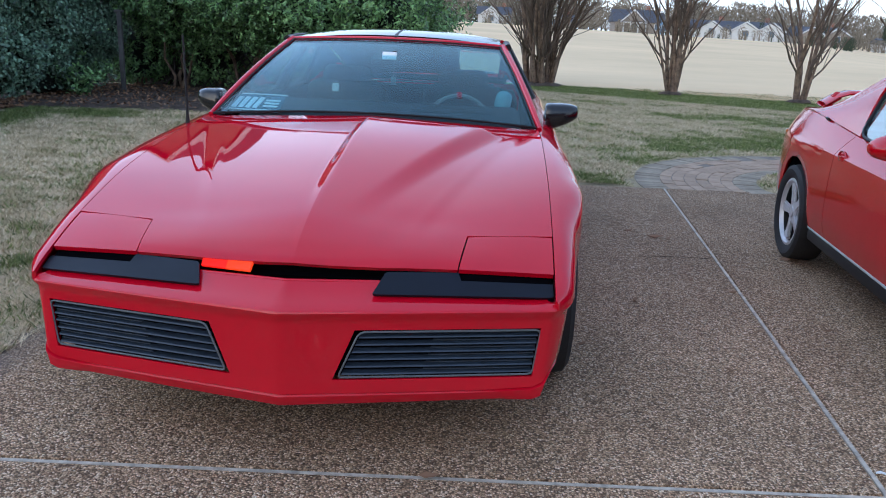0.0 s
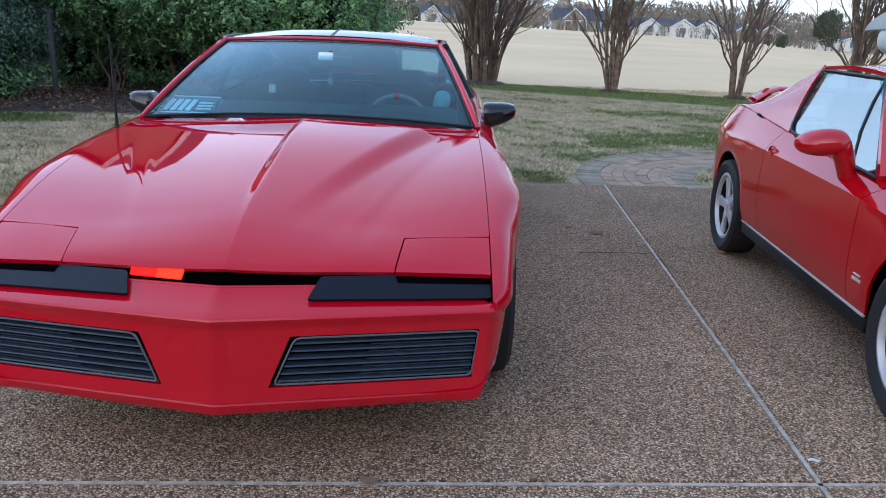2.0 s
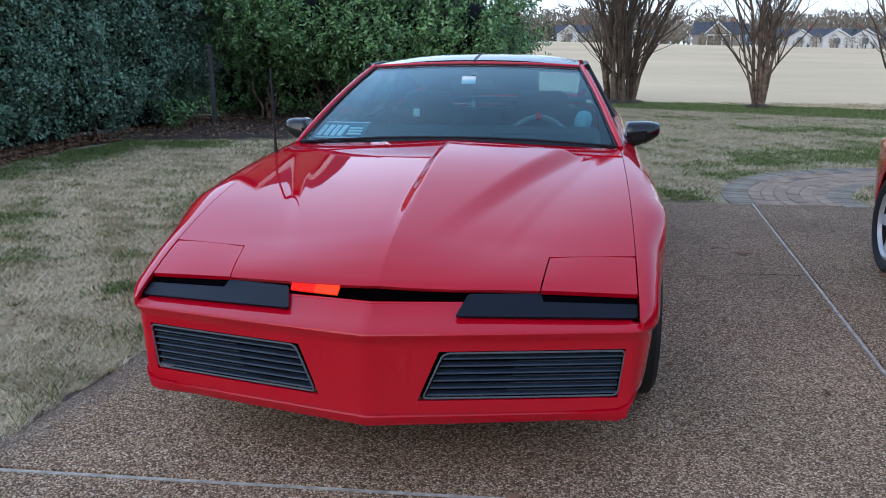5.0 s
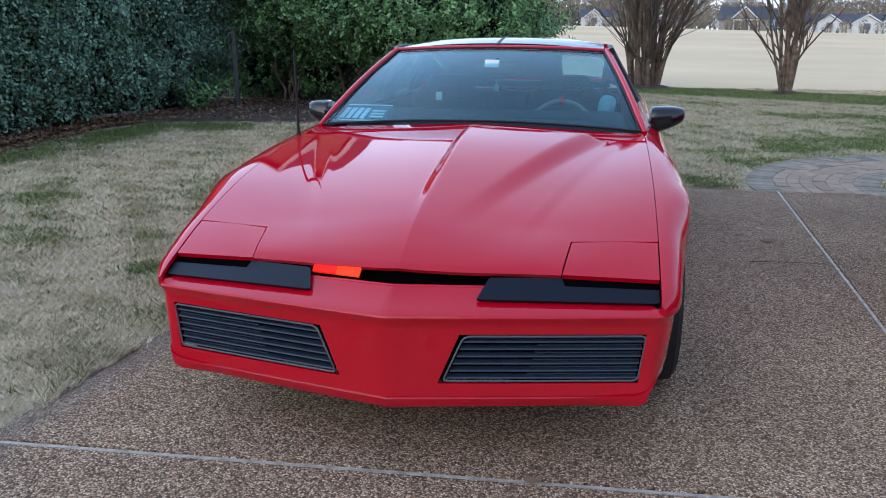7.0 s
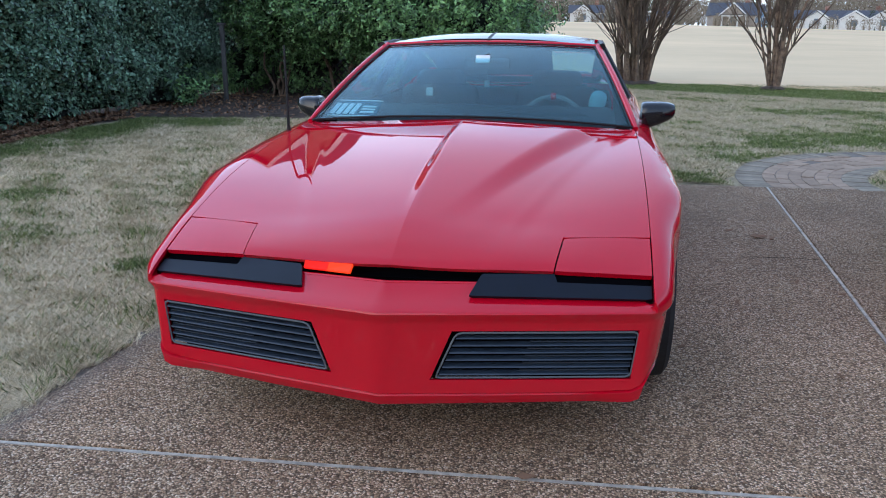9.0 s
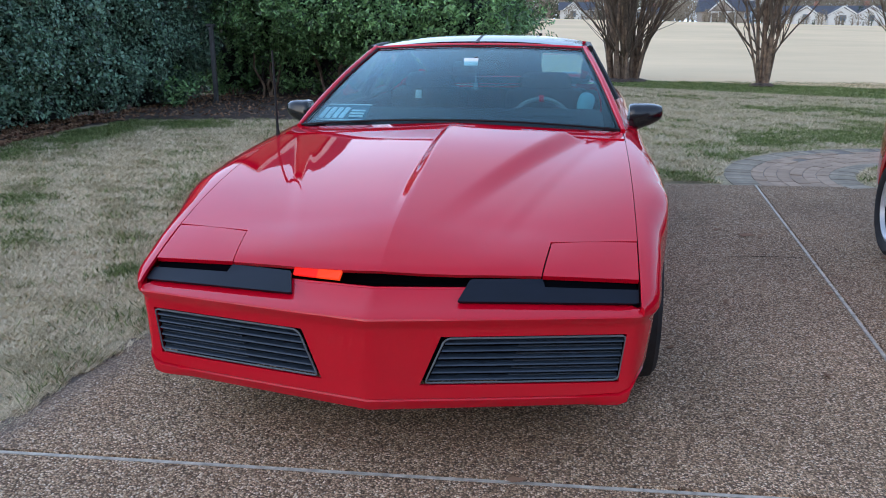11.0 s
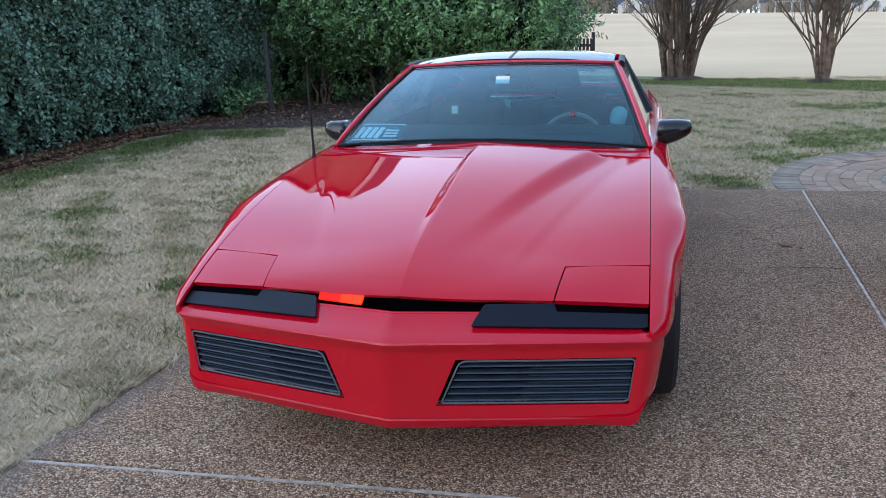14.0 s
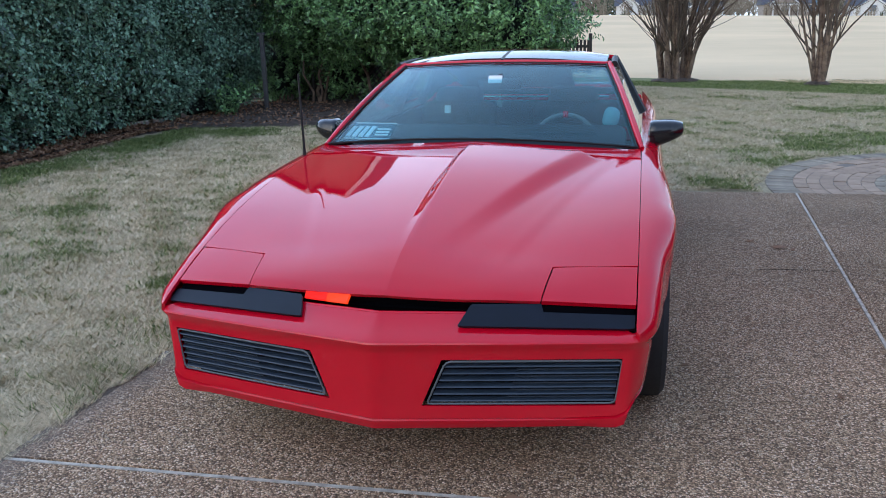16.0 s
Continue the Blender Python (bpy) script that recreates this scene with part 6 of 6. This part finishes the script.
MULCH_Y, MULCH_X = [3, 6, 7, 8.4, 8.9, 9.15, 9.4, 9.8, 13.2], [-6.1, -6.05, -6.15, -6.35, -6.1, -4.9, -3.6, -2.7, -2.4]


def lawn():
    rg = np.random.default_rng(6)

    def spread(n, per, y_lo, y_hi, pw, f):
        cy = y_lo + (y_hi - y_lo) * rg.uniform(0, 1, n) ** pw
        cx = f(cy, rg.uniform(0, 1, n))
        sig = 0.016 + 0.0035 * np.abs(cy)
        X = (cx[:, None] + rg.normal(0, 1, (n, per)) * sig[:, None]).ravel()
        Y = (cy[:, None] + rg.normal(0, 1, (n, per)) * sig[:, None]).ravel()
        return X, Y, np.repeat(rg.normal(0, 0.22, n), per)
    edge_l = lambda y, u: -1.33 + 0.055 * y - u ** 1.15 * np.clip(1.2 + 0.9 * (y + 1.5), 1.5, 5.1)
    X0, Y0, t0 = spread(42000, 12, -1.2, 4.2, 1.1, edge_l)
    X1, Y1, t1 = spread(40000, 9, 3.6, 11.2, 1.15, edge_l)
    X2, Y2, t2 = spread(46000, 9, 5.10, 18.6, 1.3, lambda y, u: -1.5 + (5.5 + 0.45 * y) * u)
    X, Y, tone = np.concatenate([X0, X1, X2]), np.concatenate([Y0, Y1, Y2]), np.concatenate([t0, t1, t2])
    d = np.hypot(X - PC.x, Y - PC.y)
    keep = ~((d < PR + 0.01) & (d > PI - 0.01)) & ~((X > -1.345 + 0.055 * Y + 0.02 * np.sin(9 * Y) + 0.015 * np.sin(31 * Y)) & (Y < 5.02 + 0.052 * (X + 1.3))) & ~((X > 1.86) & (X < 4.2) & (Y < 5.6) & (d > PI))
    keep &= X > np.interp(Y, MULCH_Y, MULCH_X) - 0.08 + rg.normal(0, 0.09, len(X))
    X, Y, tone = X[keep], Y[keep], tone[keep]
    calm = np.where(X > 0, 0.65, 1.0)
    g = green_patch(X, Y) + calm * (tone * 1.1 + rg.normal(0, 0.20, len(X)))
    pts = np.stack([X, Y, np.full(len(X), -0.010)], 1)
    mott = np.zeros(len(X))
    for _ in range(14):
        kx, ky = rg.normal(0, 1, 2) * rg.choice((9, 34))
        mott += np.sin(kx * X + ky * Y * 0.6 + rg.uniform(0, 6.28))
    mott = mott / 14 ** 0.5 + rg.normal(0, 0.45, len(X)) + 2.0 * tone
    g += 0.15 * mott
    s = g < np.where(X > 0, 0.58, 0.78)
    dull = s & (mott > np.where(Y < 2.0, 1.05, 0.75))
    dull |= s & (X > -1.0) & (Y > 5.0) & (rg.uniform(0, 1, len(X)) < 0.6)
    s &= ~dull
    pts[:, 2] += 0.013 * np.clip(mott, -0.8, 1.5)
    blades("dull_straw_lawn", pts[dull], 0.026, DULLSTRAW, "greyish dull straw between the brighter lawn tufts", 5, 0.0036, 1.3)
    blades("straw_lawn", pts[s], 0.027, STRAW, "short dormant straw-coloured lawn grass", 1, 0.0036, 1.4)
    blades("green_lawn", pts[~s & ~dull], 0.032, GREENGRASS, "green tufts in the dormant lawn", 2, 0.0055, 0.9)


lawn()


def mulch():
    bm = bmesh.new()
    xs, ys = np.linspace(0, 1, 26), np.linspace(3, 13.2, 60)
    vs = []
    for y in ys:
        right = np.interp(y, MULCH_Y, MULCH_X)
        right += 0.10 * math.sin(3.1 * y) + 0.06 * math.sin(7.7 * y) + 0.05 * math.sin(17 * y)
        vs.append([bm.verts.new((-7.6 + (right + 7.6) * q, y, -0.014 + 0.024 * min(1, 8 * (1 - q)) + 0.05 * math.sin(math.pi * q) * (0.6 + 0.4 * noise.noise(Vector((q * 9, y * 1.7, 0)))))) for q in xs])
    for j in range(len(ys) - 1):
        for i in range(len(xs) - 1):
            bm.faces.new([vs[j][i], vs[j][i + 1], vs[j + 1][i + 1], vs[j + 1][i]])
    tagged(part("mulch_bed", bm, SOIL, None), "dark brown leaf mulch under the hedge", "mulch", kind="structure")
    rg = np.random.default_rng(8)
    n = 11000
    y = rg.uniform(3.2, 12.8, n)
    r = np.interp(y, MULCH_Y, MULCH_X)
    x = np.where(y > 8.9, -6.5 + (r + 6.6) * rg.uniform(0, 1, n) ** 1.7, r - np.abs(rg.normal(0.0, 0.4, n)) + 0.08)
    keep = (y < 8.9) | (rg.uniform(0, 1, n) < 0.4)
    x, y, r, n = x[keep], y[keep], r[keep], int(keep.sum())
    c = np.stack([x, y, np.where(x < r - 0.1, 0.05, 0.012) + rg.uniform(0, 0.025, n)], 1)
    tagged(leaf_mesh("leaf_litter", c, np.tile([0, 0, 1.0], (n, 1)), 0.035, DEADLEAF, None, 1.6, 0.5, 9), "brown fallen leaves on the mulch", "leaves", kind="stuff")


mulch()


def fallen(x, y, size, rz, name="fallen_leaf"):
    bm = bmesh.new()
    pts = [(-1, 0, 0.1), (-0.3, 0.4, 0.25), (0.5, 0.32, 0.1), (1.1, 0, 0.3), (0.5, -0.35, 0.2), (-0.3, -0.38, 0.05)]
    vs = [bm.verts.new((p[0] * size, p[1] * size, p[2] * size + 0.004)) for p in pts]
    bm.faces.new(vs)
    r = bmesh.ops.extrude_face_region(bm, geom=bm.faces[:])
    bmesh.ops.translate(bm, vec=(0, 0, 0.003), verts=[v for v in r["geom"] if isinstance(v, bmesh.types.BMVert)])
    ob = part(name, bm, DEADLEAF, None, smooth=False)
    ob.matrix_basis = pose(x, y, 0, 0, 0, rz)
    return tagged(ob, "small curled brown leaf on the driveway", "leaf", group="leaves on the driveway")


for x, y, sz, rz in ((1.538, 3.41, 0.03, 20), (1.70, 3.27, 0.05, -15), (1.78, 3.24, 0.03, 60), (2.43, 2.86, 0.05, 10), (0.45, 0.09, 0.03, 0), (1.35, 1.9, 0.022, 70), (1.02, 1.25, 0.02, 30), (1.60, 1.05, 0.02, 110), (2.2, 1.6, 0.02, 10), (1.72, 2.3, 0.02, 50)):
    fallen(x, y, sz, rz)
for x, y, sz, rz in ((2.50, 2.91, 0.035, 35), (1.90, 2.12, 0.022, 5), (2.47, 2.83, 0.02, 80)):
    fallen(x, y, sz, rz)
bm = bmesh.new()
chip = [bm.verts.new(p) for p in ((-0.018, 0.004, 0.002), (-0.004, 0.009, 0.006), (0.017, 0.003, 0.003), (0.016, -0.006, 0.002), (-0.002, -0.003, 0.005), (-0.019, -0.004, 0.002))]
bm.faces.new(chip)
r = bmesh.ops.extrude_face_region(bm, geom=bm.faces[:])
bmesh.ops.translate(bm, vec=(0, 0, 0.003), verts=[v for v in r["geom"] if isinstance(v, bmesh.types.BMVert)])
scrap = part("paper_scrap", bm, WHITE, None, smooth=False)
scrap.matrix_basis = pose(1.872, 0.30, 0, 0, 0, -12)
tagged(scrap, "small torn white paper scrap beside the driveway joint", "paper")
cr = [drive_point(u, 2.645 + 0.01 * math.sin(9 * u)) for u in np.linspace(2.72, 3.17, 8)]
v, f = tube([(p.x, p.y, -0.001) for p in cr], [0.003] * 8, 5)
tagged(mesh_part("driveway_crack", v, f, VOID, None), "thin dark crack across the driveway slab", "crack", kind="structure")

es = [drive_point(0.0, v_) for v_ in np.linspace(-8.5, 5.0, 60)]
rs = random.Random(9)
ev, ef = [], []
for i, p in enumerate(es):
    w = 0.06 + 0.025 * math.sin(i * 1.3) + rs.uniform(-0.02, 0.02)
    ev += [(p.x - w, p.y, -0.010), (p.x - 0.4 * w, p.y, -0.002), (p.x + 0.02, p.y, -0.006)]
    if i:
        k = 3 * i
        ef += [[k - 3, k - 2, k + 1, k], [k - 2, k - 1, k + 2, k + 1]]
tagged(mesh_part("edge_soil", ev, ef, material("bare_edge_soil", (0.24, 0.19, 0.145), 0.95, second=(0.13, 0.10, 0.078), scale=12, bump=0.6, bscale=60)), "bare soil along the driveway's edge", "soil", kind="structure")
